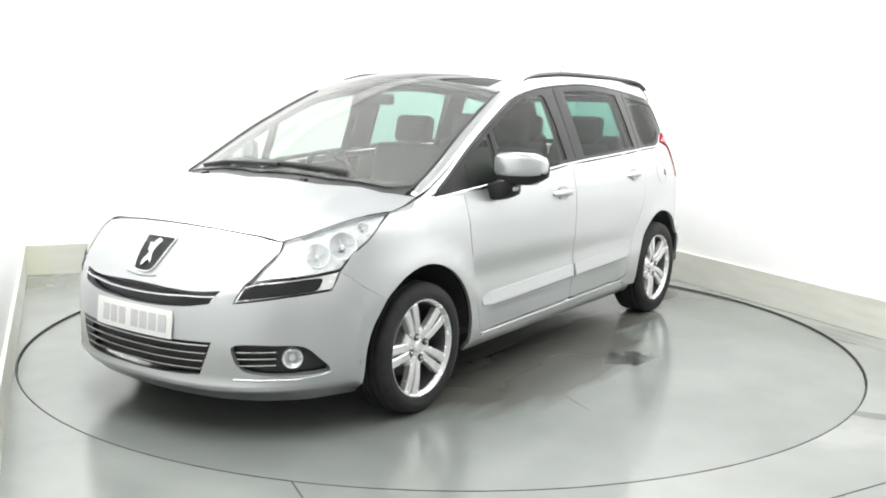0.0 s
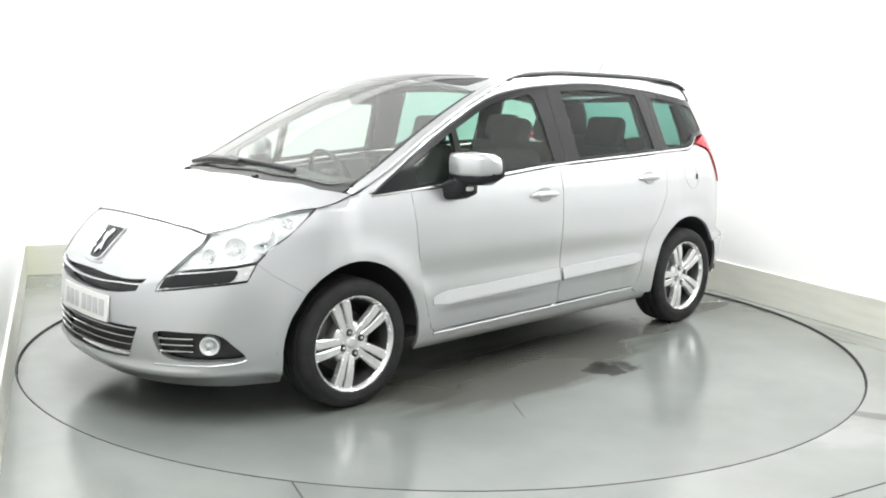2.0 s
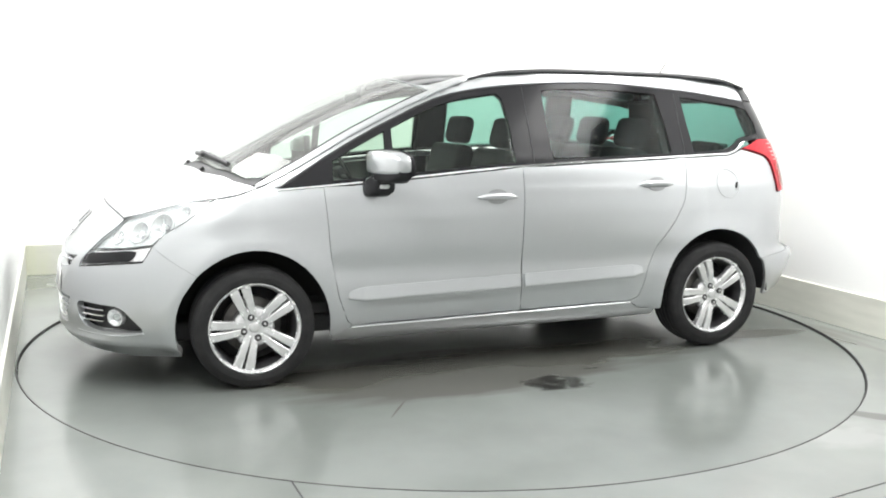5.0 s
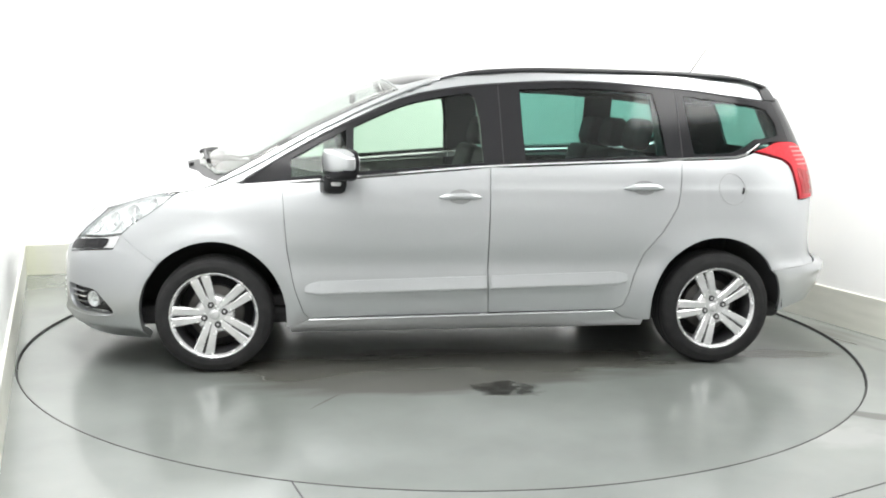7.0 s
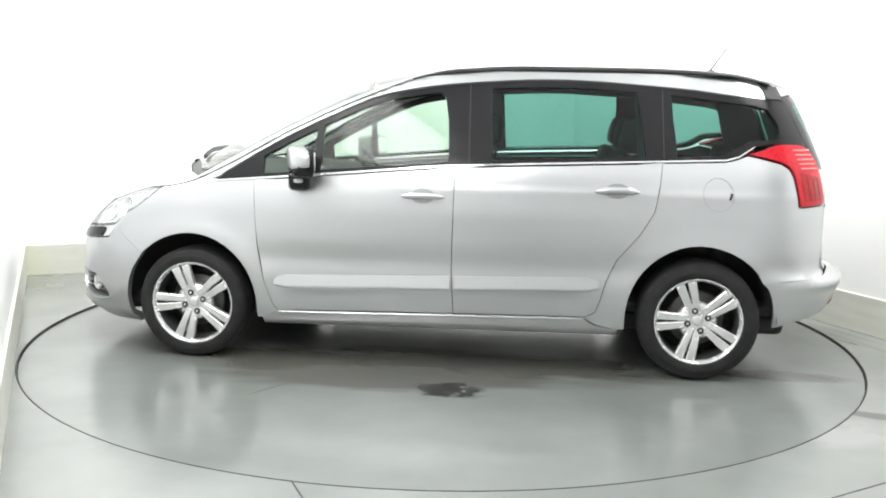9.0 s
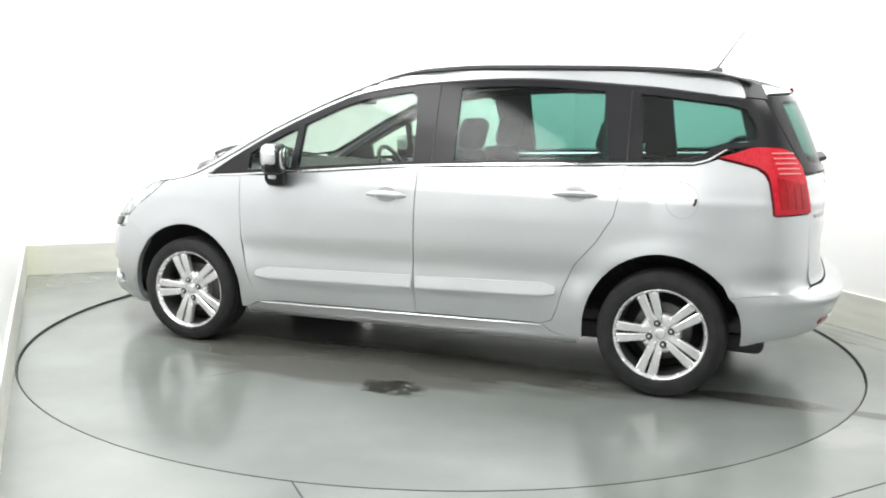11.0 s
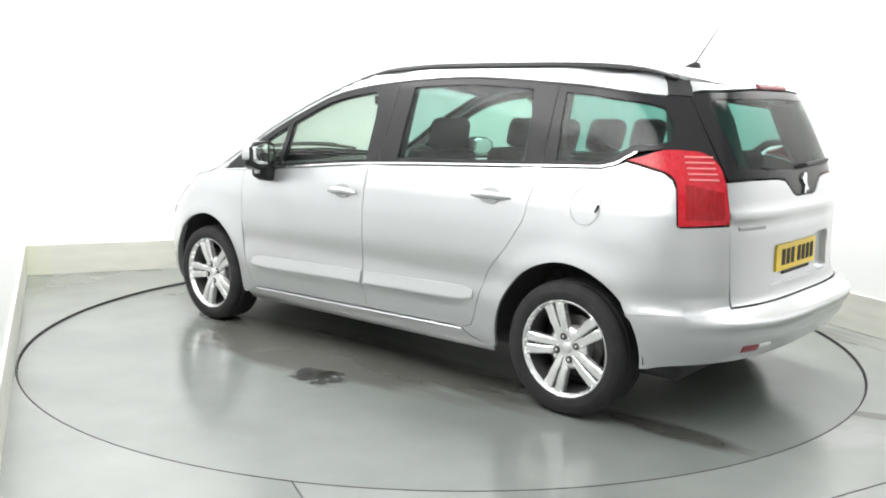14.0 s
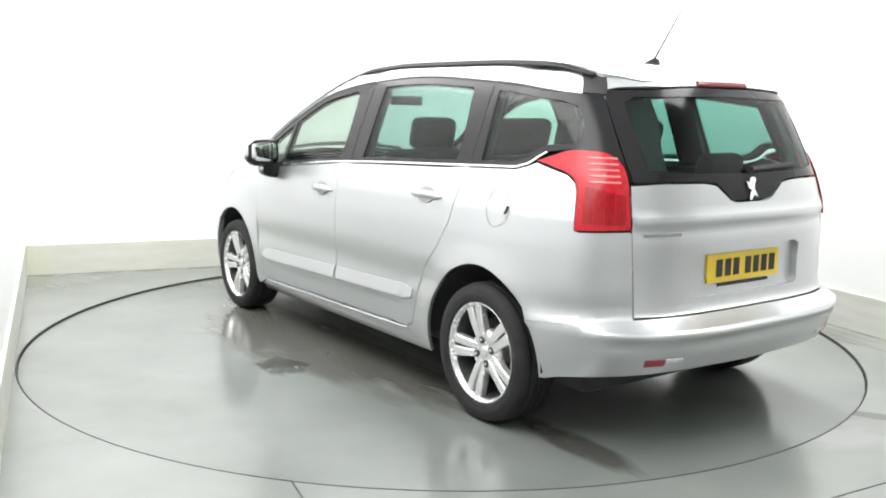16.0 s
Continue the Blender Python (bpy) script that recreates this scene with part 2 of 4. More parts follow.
# ---- the booth ----
def booth():
    T = 0.2
    structure("ceiling", box(bmesh.new(), WALL_L - T, WALL_F - T, CEIL, WALL_R + T, WALL_B + T, CEIL + T), CEILING, "plain unseen booth ceiling, greyed to dim reflections in the car", "ceiling", BOOTH)
    structure("wall_north", box(bmesh.new(), WALL_L - T, WALL_B, 0, WALL_R + T, WALL_B + T, CEIL), WHITE, "bright white painted booth wall behind the turntable", "wall", BOOTH)
    structure("wall_south", box(bmesh.new(), WALL_L - T, WALL_F - T, 0, WALL_R + T, WALL_F, CEIL), WHITE, "plain white booth wall", "wall", BOOTH)
    structure("wall_east", box(bmesh.new(), WALL_R, WALL_F, 0, WALL_R + T, WALL_B, CEIL), WHITE, "bright white painted long booth wall", "wall", BOOTH)
    structure("wall_west", box(bmesh.new(), WALL_L - T, WALL_F, 0, WALL_L, WALL_B, CEIL), WHITE, "bright white painted long booth wall", "wall", BOOTH)
    D = 0.018
    structure("baseboard_north", box(bmesh.new(), WALL_L + D, WALL_B - D, 0, WALL_R - D, WALL_B + 0.01, 0.24, 0.004), SKIRT, "cream painted tall skirting board on white wall", "skirting", BOOTH)
    structure("baseboard_east", box(bmesh.new(), WALL_R - D, WALL_F, 0, WALL_R + 0.01, WALL_B, 0.24, 0.004), SKIRT, "cream painted tall skirting board on white wall", "skirting", BOOTH)
    structure("baseboard_west", box(bmesh.new(), WALL_L - 0.01, WALL_F, 0, WALL_L + D, WALL_B, 0.24, 0.004), SKIRT, "cream painted tall skirting board on white wall", "skirting", BOOTH)
    # the floor, with a round pit for the turntable
    R = 2.409
    bm = bmesh.new()
    corners = [(WALL_L, WALL_F), (WALL_R, WALL_F), (WALL_R, WALL_B), (WALL_L, WALL_B)]
    inv = BOOTH
    N = 128
    ring = [bm.verts.new((R * math.cos(2 * math.pi * i / N), R * math.sin(2 * math.pi * i / N), 0)) for i in range(N)]
    rb = [bm.verts.new((v.co.x, v.co.y, -0.06)) for v in ring]
    outer = []
    for v in ring:
        d = inv.inverted() @ v.co
        k = min((WALL_R if d.x > 0 else WALL_L) / d.x if abs(d.x) > 1e-6 else 99, (WALL_B if d.y > 0 else WALL_F) / d.y if abs(d.y) > 1e-6 else 99)
        outer.append(bm.verts.new(inv @ (d * k)))
    for i in range(N):
        j = (i + 1) % N
        bm.faces.new((ring[i], outer[i], outer[j], ring[j]))
        bm.faces.new((rb[i], ring[i], ring[j], rb[j]))
    bm.faces.new(rb)
    cv = [bm.verts.new(inv @ Vector((x, y, 0))) for x, y in corners]
    for c in cv:
        near = sorted(outer, key=lambda v: (v.co - c.co).length)[:2]
        bm.faces.new((c, near[0], near[1]))
    bmesh.ops.recalc_face_normals(bm, faces=bm.faces)
    fl = structure("floor", bm, FLOOR, "glossy grey-green painted concrete floor with faint joints", "floor")
    for (x0, y0), (x1, y1) in (((-0.545, -2.345), (-0.28, -2.95)), ((1.25, -2.50), (1.98, -2.09))):
        d = Vector((x1 - x0, y1 - y0, 0))
        j = part("floor_joint", box(bmesh.new(), 0, -0.003, -0.002, d.length, 0.003, 0.0012), GAP, fl, "", False)
        j.matrix_basis = pose(x0, y0, 0, 0, 0, math.degrees(math.atan2(d.y, d.x)))


def ceiling_lights():
    for px, py, sx, sy in DIFFUSERS:
        ob = part("ceiling_diffuser", box(bmesh.new(), -sx / 2 - 0.03, -sy / 2 - 0.03, CEIL - 0.05, sx / 2 + 0.03, sy / 2 + 0.03, CEIL, 0.01), WHITE, None)
        ob.matrix_world = BOOTH @ pose(px, py, 0)
        tagged(ob, "broad white light diffuser on the booth ceiling", "ceiling light", "ceiling diffusers")
    for px, py, sx, sy in TUBES:
        ob = part("tube_light", box(bmesh.new(), -sx / 2, -sy / 2, CEIL - 0.11, sx / 2, sy / 2, CEIL - 0.07, 0.01), WHITE, None)
        ob.matrix_world = BOOTH @ pose(px, py, 0)
        tagged(ob, "long white tube light along the booth ceiling", "ceiling light")


DISC_Z = -0.012


def disc():
    bm = bmesh.new()
    R, N = 2.4005, 128
    prof = [(R, -0.055), (R, DISC_Z - 0.004), (R - 0.004, DISC_Z)]
    rings = [[bm.verts.new((r * math.cos(2 * math.pi * i / N), r * math.sin(2 * math.pi * i / N), z)) for i in range(N)] for r, z in prof]
    for a, b in zip(rings, rings[1:]):
        for i in range(N):
            bm.faces.new((a[i], a[(i + 1) % N], b[(i + 1) % N], b[i]))
    bm.faces.new(rings[-1])
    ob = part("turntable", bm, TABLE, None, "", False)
    bm = bmesh.new()
    rings = [[bm.verts.new((r * math.cos(2 * math.pi * i / N), r * math.sin(2 * math.pi * i / N), z)) for i in range(N)] for r, z in ((R + 0.0070, -0.05), (R + 0.0070, 0.0), (R + 0.006, 0.0012), (R + 0.002, 0.0012), (R + 0.001, -0.001), (R + 0.001, -0.05))]
    for a, b in zip(rings, rings[1:]):
        for i in range(N):
            bm.faces.new((a[i], a[(i + 1) % N], b[(i + 1) % N], b[i]))
    part("edge_seal", bm, GAP, ob, "dark rubber edge seal", False)
    return tagged(ob, "large round painted turntable with dark tyre stains and painted under-car shade, flush with the floor", "turntable")


booth()
ceiling_lights()
turntable = disc()

# ---- the car ----
car = new("car")
tagged(car, "silver seven-seat people carrier on a turntable with alloy wheels", "car")
CELL = 0.06


def smooth_loop(points, sub=6):
    """A closed loop rounded through its points; a point given as (s, z, 1) stays a sharp corner."""
    out = []
    n = len(points)
    for i in range(n):
        p0, p1, p2, p3 = (points[(i + k) % n] for k in (-1, 0, 1, 2))
        c1, c2 = len(p1) > 2, len(p2) > 2
        for k in range(sub):
            t = k / sub
            m1 = [(p2[j] - p1[j]) if c1 else (p2[j] - p0[j]) / 2 for j in (0, 1)]
            m2 = [(p2[j] - p1[j]) if c2 else (p3[j] - p1[j]) / 2 for j in (0, 1)]
            out.append(tuple((2 * t**3 - 3 * t**2 + 1) * p1[j] + (t**3 - 2 * t**2 + t) * m1[j] + (3 * t**2 - 2 * t**3) * p2[j] + (t**3 - t**2) * m2[j] for j in (0, 1)))
    return out


def skin(u, v, kind, off):
    """The place on the skin with its outward shift."""
    e = 0.004
    if kind == "top":
        p = Vector((u, v, top(u, v)))
        n = Vector((-(top(u + e, v) - top(u - e, v)) / (2 * e), -(top(u, v + e) - top(u, v - e)) / (2 * e), 1)).normalized()
    else:
        p = Vector(flank(u, v))
        a = Vector(flank(u + e, v)) - Vector(flank(u - e, v))
        b = Vector(flank(u, v + e)) - Vector(flank(u, v - e))
        n = b.cross(a).normalized()
        lid = top(p.x, p.y) - 0.003
        if p.z > lid:
            p.z = lid
    return p + n * off, n


def inside_loop(x, y, loop):
    hit = False
    for i in range(len(loop)):
        (x0, y0), (x1, y1) = loop[i - 1], loop[i]
        if (y0 > y) != (y1 > y) and x < (x1 - x0) * (y - y0) / (y1 - y0) + x0:
            hit = not hit
    return hit


def edge_distance(x, y, loop):
    best = 9.0
    for i in range(len(loop)):
        (x0, y0), (x1, y1) = loop[i - 1], loop[i]
        dx, dy = x1 - x0, y1 - y0
        l = dx * dx + dy * dy
        t = 0 if l < 1e-12 else max(0, min(1, ((x - x0) * dx + (y - y0) * dy) / l))
        best = min(best, math.hypot(x - x0 - t * dx, y - y0 - t * dy))
    return best


def dense(loop, step):
    out = []
    for i in range(len(loop)):
        (x0, y0), (x1, y1) = loop[i][:2], loop[(i + 1) % len(loop)][:2]
        n = max(1, math.ceil(math.hypot(x1 - x0, y1 - y0) / step))
        out += [(x0 + (x1 - x0) * k / n, y0 + (y1 - y0) * k / n) for k in range(n)]
    return out


def shrunk(pts, gap):
    """The loop moved inwards by gap."""
    area = sum(a[0] * b[1] - b[0] * a[1] for a, b in zip(pts, pts[1:] + pts[:1]))
    sgn, n, moved = (1 if area > 0 else -1), len(pts), []
    for i in range(n):
        a, b, c = pts[i - 1], pts[i], pts[(i + 1) % n]
        d1, d2 = Vector((b[0] - a[0], b[1] - a[1])), Vector((c[0] - b[0], c[1] - b[1]))
        if d1.length < 1e-9 or d2.length < 1e-9:
            moved.append(tuple(b[:2]))
            continue
        d1.normalize(), d2.normalize()
        nn = Vector((-d1.y - d2.y, d1.x + d2.x))
        if nn.length > 1e-6:
            nn.normalize()
        moved.append((b[0] + nn.x * gap * sgn, b[1] + nn.y * gap * sgn))
    return moved


def patch(loop, kind="side", off=0.0, depth=0.018, mirror=False, cell=CELL, gap=0.0, shape=None, holes=()):
    """A bmesh laid on the car's skin inside a loop of (s, z), or (x, y) for the top, with holes; its rims fold inwards by depth."""
    outer = [tuple(p[:2]) for p in loop]
    if gap:
        outer = shrunk(outer, gap)
    rings = [dense(outer, cell)] + [dense([tuple(p[:2]) for p in h], cell) for h in holes]
    pts, edges = [], []
    for r in rings:
        k = len(pts)
        pts += r
        edges += [(k + i, k + (i + 1) % len(r)) for i in range(len(r))]
    xs, ys = [p[0] for p in rings[0]], [p[1] for p in rings[0]]
    i0, i1, j0, j1 = (math.floor(min(xs) / cell), math.ceil(max(xs) / cell), math.floor(min(ys) / cell), math.ceil(max(ys) / cell))
    for i in range(i0, i1 + 1):
        for j in range(j0, j1 + 1):
            x, y = i * cell, j * cell
            if inside_loop(x, y, rings[0]) and not any(inside_loop(x, y, h) for h in rings[1:]) and min(edge_distance(x, y, r) for r in rings) > cell * 0.35:
                pts.append((x, y))
    vs, _, tris, *_ = geometry.delaunay_2d_cdt([Vector(p) for p in pts], edges, [], 0, 1e-5)
    bm = bmesh.new()
    lay = bm.verts.layers.float_vector.new("facing")
    verts, norm = [], {}

    def place(u, w):
        return skin(u, w, kind, off + (shape(u, w) if shape else 0.0))

    for u, w in vs:
        p, n = place(u, w)
        v = bm.verts.new(p)
        e = 0.006
        a = place(u + e, w)[0] - place(u - e, w)[0]
        b = place(u, w + e)[0] - place(u, w - e)[0]
        c = a.cross(b)
        if c.length > 1e-9:
            c.normalize()
            if c.dot(n) < 0:
                c = -c
            n = c if c.dot(n) > 0.5 else n
        v[lay] = n
        verts.append(v)
        norm[v] = n
    for tri in tris:
        cx, cy = sum(vs[i][0] for i in tri) / 3, sum(vs[i][1] for i in tri) / 3
        if inside_loop(cx, cy, rings[0]) and not any(inside_loop(cx, cy, h) for h in rings[1:]):
            f = bm.faces.new([verts[i] for i in tri])
            f.normal_update()
            if f.normal.dot(norm[verts[tri[0]]]) < 0:
                f.normal_flip()
    bmesh.ops.delete(bm, geom=[v for v in bm.verts if not v.link_faces], context="VERTS")
    if depth:
        lip = {}
        rim = [e for e in bm.edges if e.is_boundary]
        for e in rim:
            for v in e.verts:
                if v not in lip:
                    lip[v] = (bm.verts.new(v.co), bm.verts.new(v.co - norm[v] * depth))
        for e in rim:
            l = e.link_loops[0]
            a, b = l.vert, l.link_loop_next.vert
            bm.faces.new((lip[b][0], lip[a][0], lip[a][1], lip[b][1]))
    if mirror:
        for v in bm.verts:
            v.co.y = -v.co.y
            v[lay] = (v[lay].x, -v[lay].y, v[lay].z)
        bmesh.ops.reverse_faces(bm, faces=bm.faces)
    return bm


def bar(path, width, height, kind="side", off=0.0, mirror=False, taper=False, wedge=False):
    """A rounded bar that runs along a path on the skin."""
    bm = bmesh.new()
    rows = []
    n = len(path)
    section = ((-0.5, -0.3), (-0.5, 0.5), (-0.3, 1), (0.3, 1), (0.5, 0.5), (0.5, -0.3))
    if wedge:
        section = ((-0.5, -0.8), (-0.48, 0.5), (-0.40, 0.95), (-0.28, 1), (0.5, 0.02), (0.5, -0.3))
    for i, (u, w) in enumerate(path):
        p, no = skin(u, w, kind, off)
        a, _ = skin(*path[max(0, i - 1)], kind, off)
        b, _ = skin(*path[min(n - 1, i + 1)], kind, off)
        side = no.cross(b - a).normalized()
        k = 1.0
        if taper == "start":
            k = min(1.0, 0.55 + 6.0 * i / n)
        elif taper == "end":
            k = min(1.0, 0.55 + 6.0 * (n - 1 - i) / n)
        elif taper:
            k = min(1.0, 0.25 + 4.0 * min(i, n - 1 - i) / n)
        rows.append([bm.verts.new(p + side * width * x * k + no * height * y * k) for x, y in section])
    for a, b in zip(rows, rows[1:]):
        for i in range(6):
            j = (i + 1) % 6
            bm.faces.new((a[i], a[j], b[j], b[i]))
    bm.faces.new(rows[0])
    bm.faces.new(rows[-1])
    bmesh.ops.recalc_face_normals(bm, faces=bm.faces)
    if mirror:
        for v in bm.verts:
            v.co.y = -v.co.y
        bmesh.ops.reverse_faces(bm, faces=bm.faces)
    return bm


def bars(name, path, width, height, mat, parent=None, label="", both=True, **k):
    part(name, bar(path, width, height, **k), mat, parent or car, label, False)
    if both:
        part(name, bar(path, width, height, mirror=True, **k), mat, parent or car, label, False)


def curve(knots, n=16):
    """Evenly many points on the smooth line through knots given in order of x."""
    f = spline(sorted(knots))
    x0, x1 = knots[0][0], knots[-1][0]
    return [(x0 + (x1 - x0) * i / n, f(x0 + (x1 - x0) * i / n)) for i in range(n + 1)]


def seam(x):
    """Where flank and roof meet: y and z."""
    y = 0.65
    for _ in range(12):
        z = top(x, y)
        y = 0.5 * y + 0.5 * flank(x, z)[1]
    return y, top(x, y)


def lathe(prof, n=48, axis_y=True):
    """Turns a profile of (radius, offset) round the y axis."""
    bm = bmesh.new()
    rings = [[bm.verts.new((r * math.cos(2 * math.pi * i / n), o, r * math.sin(2 * math.pi * i / n))) for i in range(n)] for r, o in prof]
    for a, b in zip(rings, rings[1:]):
        for i in range(n):
            bm.faces.new((a[i], a[(i + 1) % n], b[(i + 1) % n], b[i]))
    bmesh.ops.recalc_face_normals(bm, faces=bm.faces)
    return bm


def rounded_box(x0, y0, z0, x1, y1, z1, r, seg=3):
    bm = bmesh.new()
    box(bm, x0, y0, z0, x1, y1, z1)
    bmesh.ops.bevel(bm, geom=bm.edges[:], offset=r, segments=seg, affect="EDGES", profile=0.5)
    return bm


def panels(name, loop, mat, parent=None, label="", both=True, **k):
    obs = [part(name, patch(loop, **k), mat, parent or car, label)]
    if both:
        obs.append(part(name, patch(loop, mirror=True, **k), mat, parent or car, label))
    return obs

HOUSE = varied(material("lamp_housing", (0.8, 0.8, 0.8), 0.2, 0.0), 25, (0.50, 0.51, 0.52), (0.85, 0.85, 0.85), rough=(0.08, 0.3))
BOWL = varied(material("reflector_bowl", (0.90, 0.90, 0.91), 0.12, 0.55), 60, (0.82, 0.82, 0.83), (0.94, 0.94, 0.95), rough=(0.06, 0.16), bump=0.6, bump_scale=90)
BED = varied(material("lamp_bed", (0.8, 0.8, 0.8), 0.2, 0.55), 40, (0.55, 0.56, 0.57), (0.90, 0.90, 0.90), rough=(0.10, 0.30), bump=0.9, bump_scale=70)
CLEAR = pane("clear_cover", (0.93, 0.95, 0.95))
WZ, WX, AR = 0.291, 1.3635, 0.385
WF = 1.325
REAR2 = -2 * S_NOSE


def arch(cx, r, z0, n=16, z1=None):
    """The points of a wheel arch from its front foot to its rear foot, over the top: taller than wide, with upright feet."""
    cz = WZ if cx > 0 else WZ + 0.020
    a0 = math.asin((z0 - cz) / r)
    a1 = math.pi - (a0 if z1 is None else math.asin((z1 - cz) / r))
    turn = [a0 + (a1 - a0) * i / n for i in range(n + 1)]
    return [(cx + 0.955 * r * (math.cos(a) if math.sin(a) >= 0 else math.copysign(1, math.cos(a))), cz + r * math.sin(a)) for a in turn]


def across(half, centre):
    """A loop over the whole nose or tail from its left half, listed from one point on the middle line to the other."""
    return half + [(2 * centre - s, z) for s, z in reversed(half)]


belt = spline([(-1.52, 1.128), (-1.16, 1.115), (-0.1, 1.070), (0.5, 1.020), (0.98, 0.978), (1.20, 0.960)])
dlo_top = spline([(-1.93, 1.425), (-1.6, 1.452), (-1.2, 1.488), (-0.6, 1.520), (-0.13, 1.496), (0.26, 1.440), (0.61, 1.300), (0.9, 1.150), (1.19, 0.972)])
FRONT_EDGE = [(0.978, 0.974), (0.966, 0.80), (0.952, 0.625), (0.915, 0.43), (0.868, 0.30), (0.835, 0.268)]
MID_EDGE = [(-0.100, 1.064), (-0.095, 0.76), (-0.092, 0.52), (-0.104, 0.288)]
REAR_EDGE = [(-1.160, 1.109), (-1.150, 1.00), (-1.125, 0.86), (-1.05, 0.735), (-0.945, 0.61), (-0.893, 0.49), (-0.868, 0.39), (-0.842, 0.325), (-0.785, 0.300)]


def run(a, b, n, f, d=0.0):
    return [(a + (b - a) * i / n, f(a + (b - a) * i / n) + d) for i in range(n + 1)]


def flare(s, z):
    """The skin swells round the wheels."""
    out = 0.0
    for c in (WF, -WX):
        d = math.hypot(s - c, z - WZ)
        out += 0.016 * math.exp(-((d - AR) / 0.075) ** 2) * (1 if z > 0.2 else 0.4)
    return out


def press(s, z):
    """The shoulder crease and the hollow above the rub strip of the doors."""
    line = 0.945 if s < -0.2 else 0.945 - 0.03 * (s + 0.2)
    return flare(s, z) + 0.0018 * math.exp(-((z - line) / 0.014) ** 2) * (s < 0.3) - 0.010 * math.exp(-((z - 0.56) / 0.07) ** 2) - tuck(s, z)


def tuck(s, z):
    """Below the rub strip the doors draw in towards the sill."""
    d = 0.392 + 0.027 * (0.862 - s) - z
    ends = max(0.0, min(1.0, (0.835 - s) / 0.10)) * max(0.0, min(1.0, (s + 0.80) / 0.10))
    return ends * (0.008 * max(0.0, min(1.0, d / 0.03)) + 0.02 * max(0.0, d))


G = 0.0024
# doors
door_f = FRONT_EDGE + list(reversed(MID_EDGE)) + run(-0.10, 0.978, 8, belt, -0.012)[1:-1]
door_r = MID_EDGE + list(reversed(REAR_EDGE)) + run(-1.16, -0.10, 8, belt, -0.012)[1:-1]
front_doors = panels("front_door", door_f, PAINT, gap=G, shape=press, cell=0.032)
rear_doors = panels("rear_door", door_r, PAINT, gap=G, shape=press, cell=0.032)
# front wings, up to the headlamps
wing = (list(reversed(FRONT_EDGE)) + [(1.00, 0.974), (1.185, 0.968), (1.24, 0.976), (1.30, 0.984), (1.345, 0.982), (1.42, 0.968), (1.50, 0.945), (1.512, 0.914), (1.585, 0.862), (1.659, 0.803), (1.735, 0.755), (1.790, 0.697), (1.715, 0.640), (1.590, 0.560)]
        + [p for p in arch(WF, AR, 0.235, 24) if p[0] < 1.580] + [(0.93, 0.235), (0.868, 0.258)])
panels("wing", wing, PAINT, gap=0.0008, shape=flare, cell=0.045)
# rear quarters
quarter = (list(REAR_EDGE) + [(-0.845, 0.262), (-0.93, 0.250)] + [p for p in arch(-WX, AR, 0.25, 24) if p[0] > -1.660] + [(-1.665, 0.512), (-1.88, 0.532), (-2.075, 0.558), (-2.066, 0.70), (-2.055, 0.89),
           (-2.052, 0.900), (-1.858, 0.892), (-1.842, 0.90), (-1.838, 1.045), (-1.825, 1.083), (-1.790, 1.110), (-1.70, 1.132), (-1.620, 1.150)] + run(-1.56, -1.17, 6, lambda x: belt(x) + max(0, -x - 1.5) * 0.2, -0.012))
panels("rear_wing", quarter, PAINT, gap=0.001, shape=press, cell=0.032)
# sills
panels("sill", [(0.935, 0.185), (0.940, 0.231), (0.93, 0.232), (0.868, 0.256), (0.835, 0.266), (-0.104, 0.286), (-0.785, 0.298), (-0.842, 0.260), (-0.93, 0.246), (-0.968, 0.245), (-0.96, 0.205)], PAINT, gap=G)
# rear bumper
def crease(s, z):
    """The rear bumper's ledge with a hollow below and above it."""
    k = max(0.0, min(1.0, (-1.86 - s) / 0.20, (s - REAR2 - 1.86) / 0.20))
    return flare(s, z) + k * (0.016 * math.exp(-((z - 0.503) / 0.013) ** 2) - 0.010 * math.exp(-((z - 0.455) / 0.022) ** 2) - 0.006 * math.exp(-((z - 0.536) / 0.012) ** 2))



foot = [p for p in arch(-WX, AR, 0.285, 24) if p[0] < -1.669]
rear_half = foot + [(-1.755, 0.288), (-1.80, 0.300), (-2.00, 0.322), (-2.20, 0.335), (-2.45, 0.335), (-2.6, 0.330)]
tb = [(-1.665, 0.512), (-1.88, 0.532), (-2.075, 0.556), (-2.3, 0.558), (-2.6, 0.558)]
rear_loop = list(reversed(rear_half)) + tb + [(REAR2 - s, z) for s, z in reversed(tb)] + [(REAR2 - s, z) for s, z in rear_half]
rear_bumper = panels("rear_bumper", rear_loop, PAINT, both=False, gap=0.0006, shape=crease, cell=0.04)[0]
# tailgate, with a dip for the emblem
tg = [(-2.075, 0.562), (-2.066, 0.70), (-2.054, 0.90), (-2.045, 1.078), (-2.19, 1.086), (-2.38, 1.084), (-2.46, 1.074), (-2.515, 1.04), (-2.555, 1.012), (-2.60, 1.002)]
tail_press = lambda s, z: 0.010 * math.exp(-((z - 0.945) / 0.02) ** 2) - 0.006 * math.exp(-((z - 0.90) / 0.02) ** 2)
recess = [(-2.325, 0.635), (-2.318, 0.800), (-2.36, 0.815), (REAR2 + 2.36, 0.815), (REAR2 + 2.318, 0.800), (REAR2 + 2.325, 0.635), (REAR2 + 2.36, 0.620), (-2.36, 0.620)]
tailgate = panels("tailgate", across(tg, -S_NOSE), PAINT, both=False, gap=0.0012, shape=tail_press, cell=0.04, holes=[recess], depth=0.03)[0]
panels("plate_recess", recess, PAINT, tailgate, both=False, off=-0.028, depth=0.0)
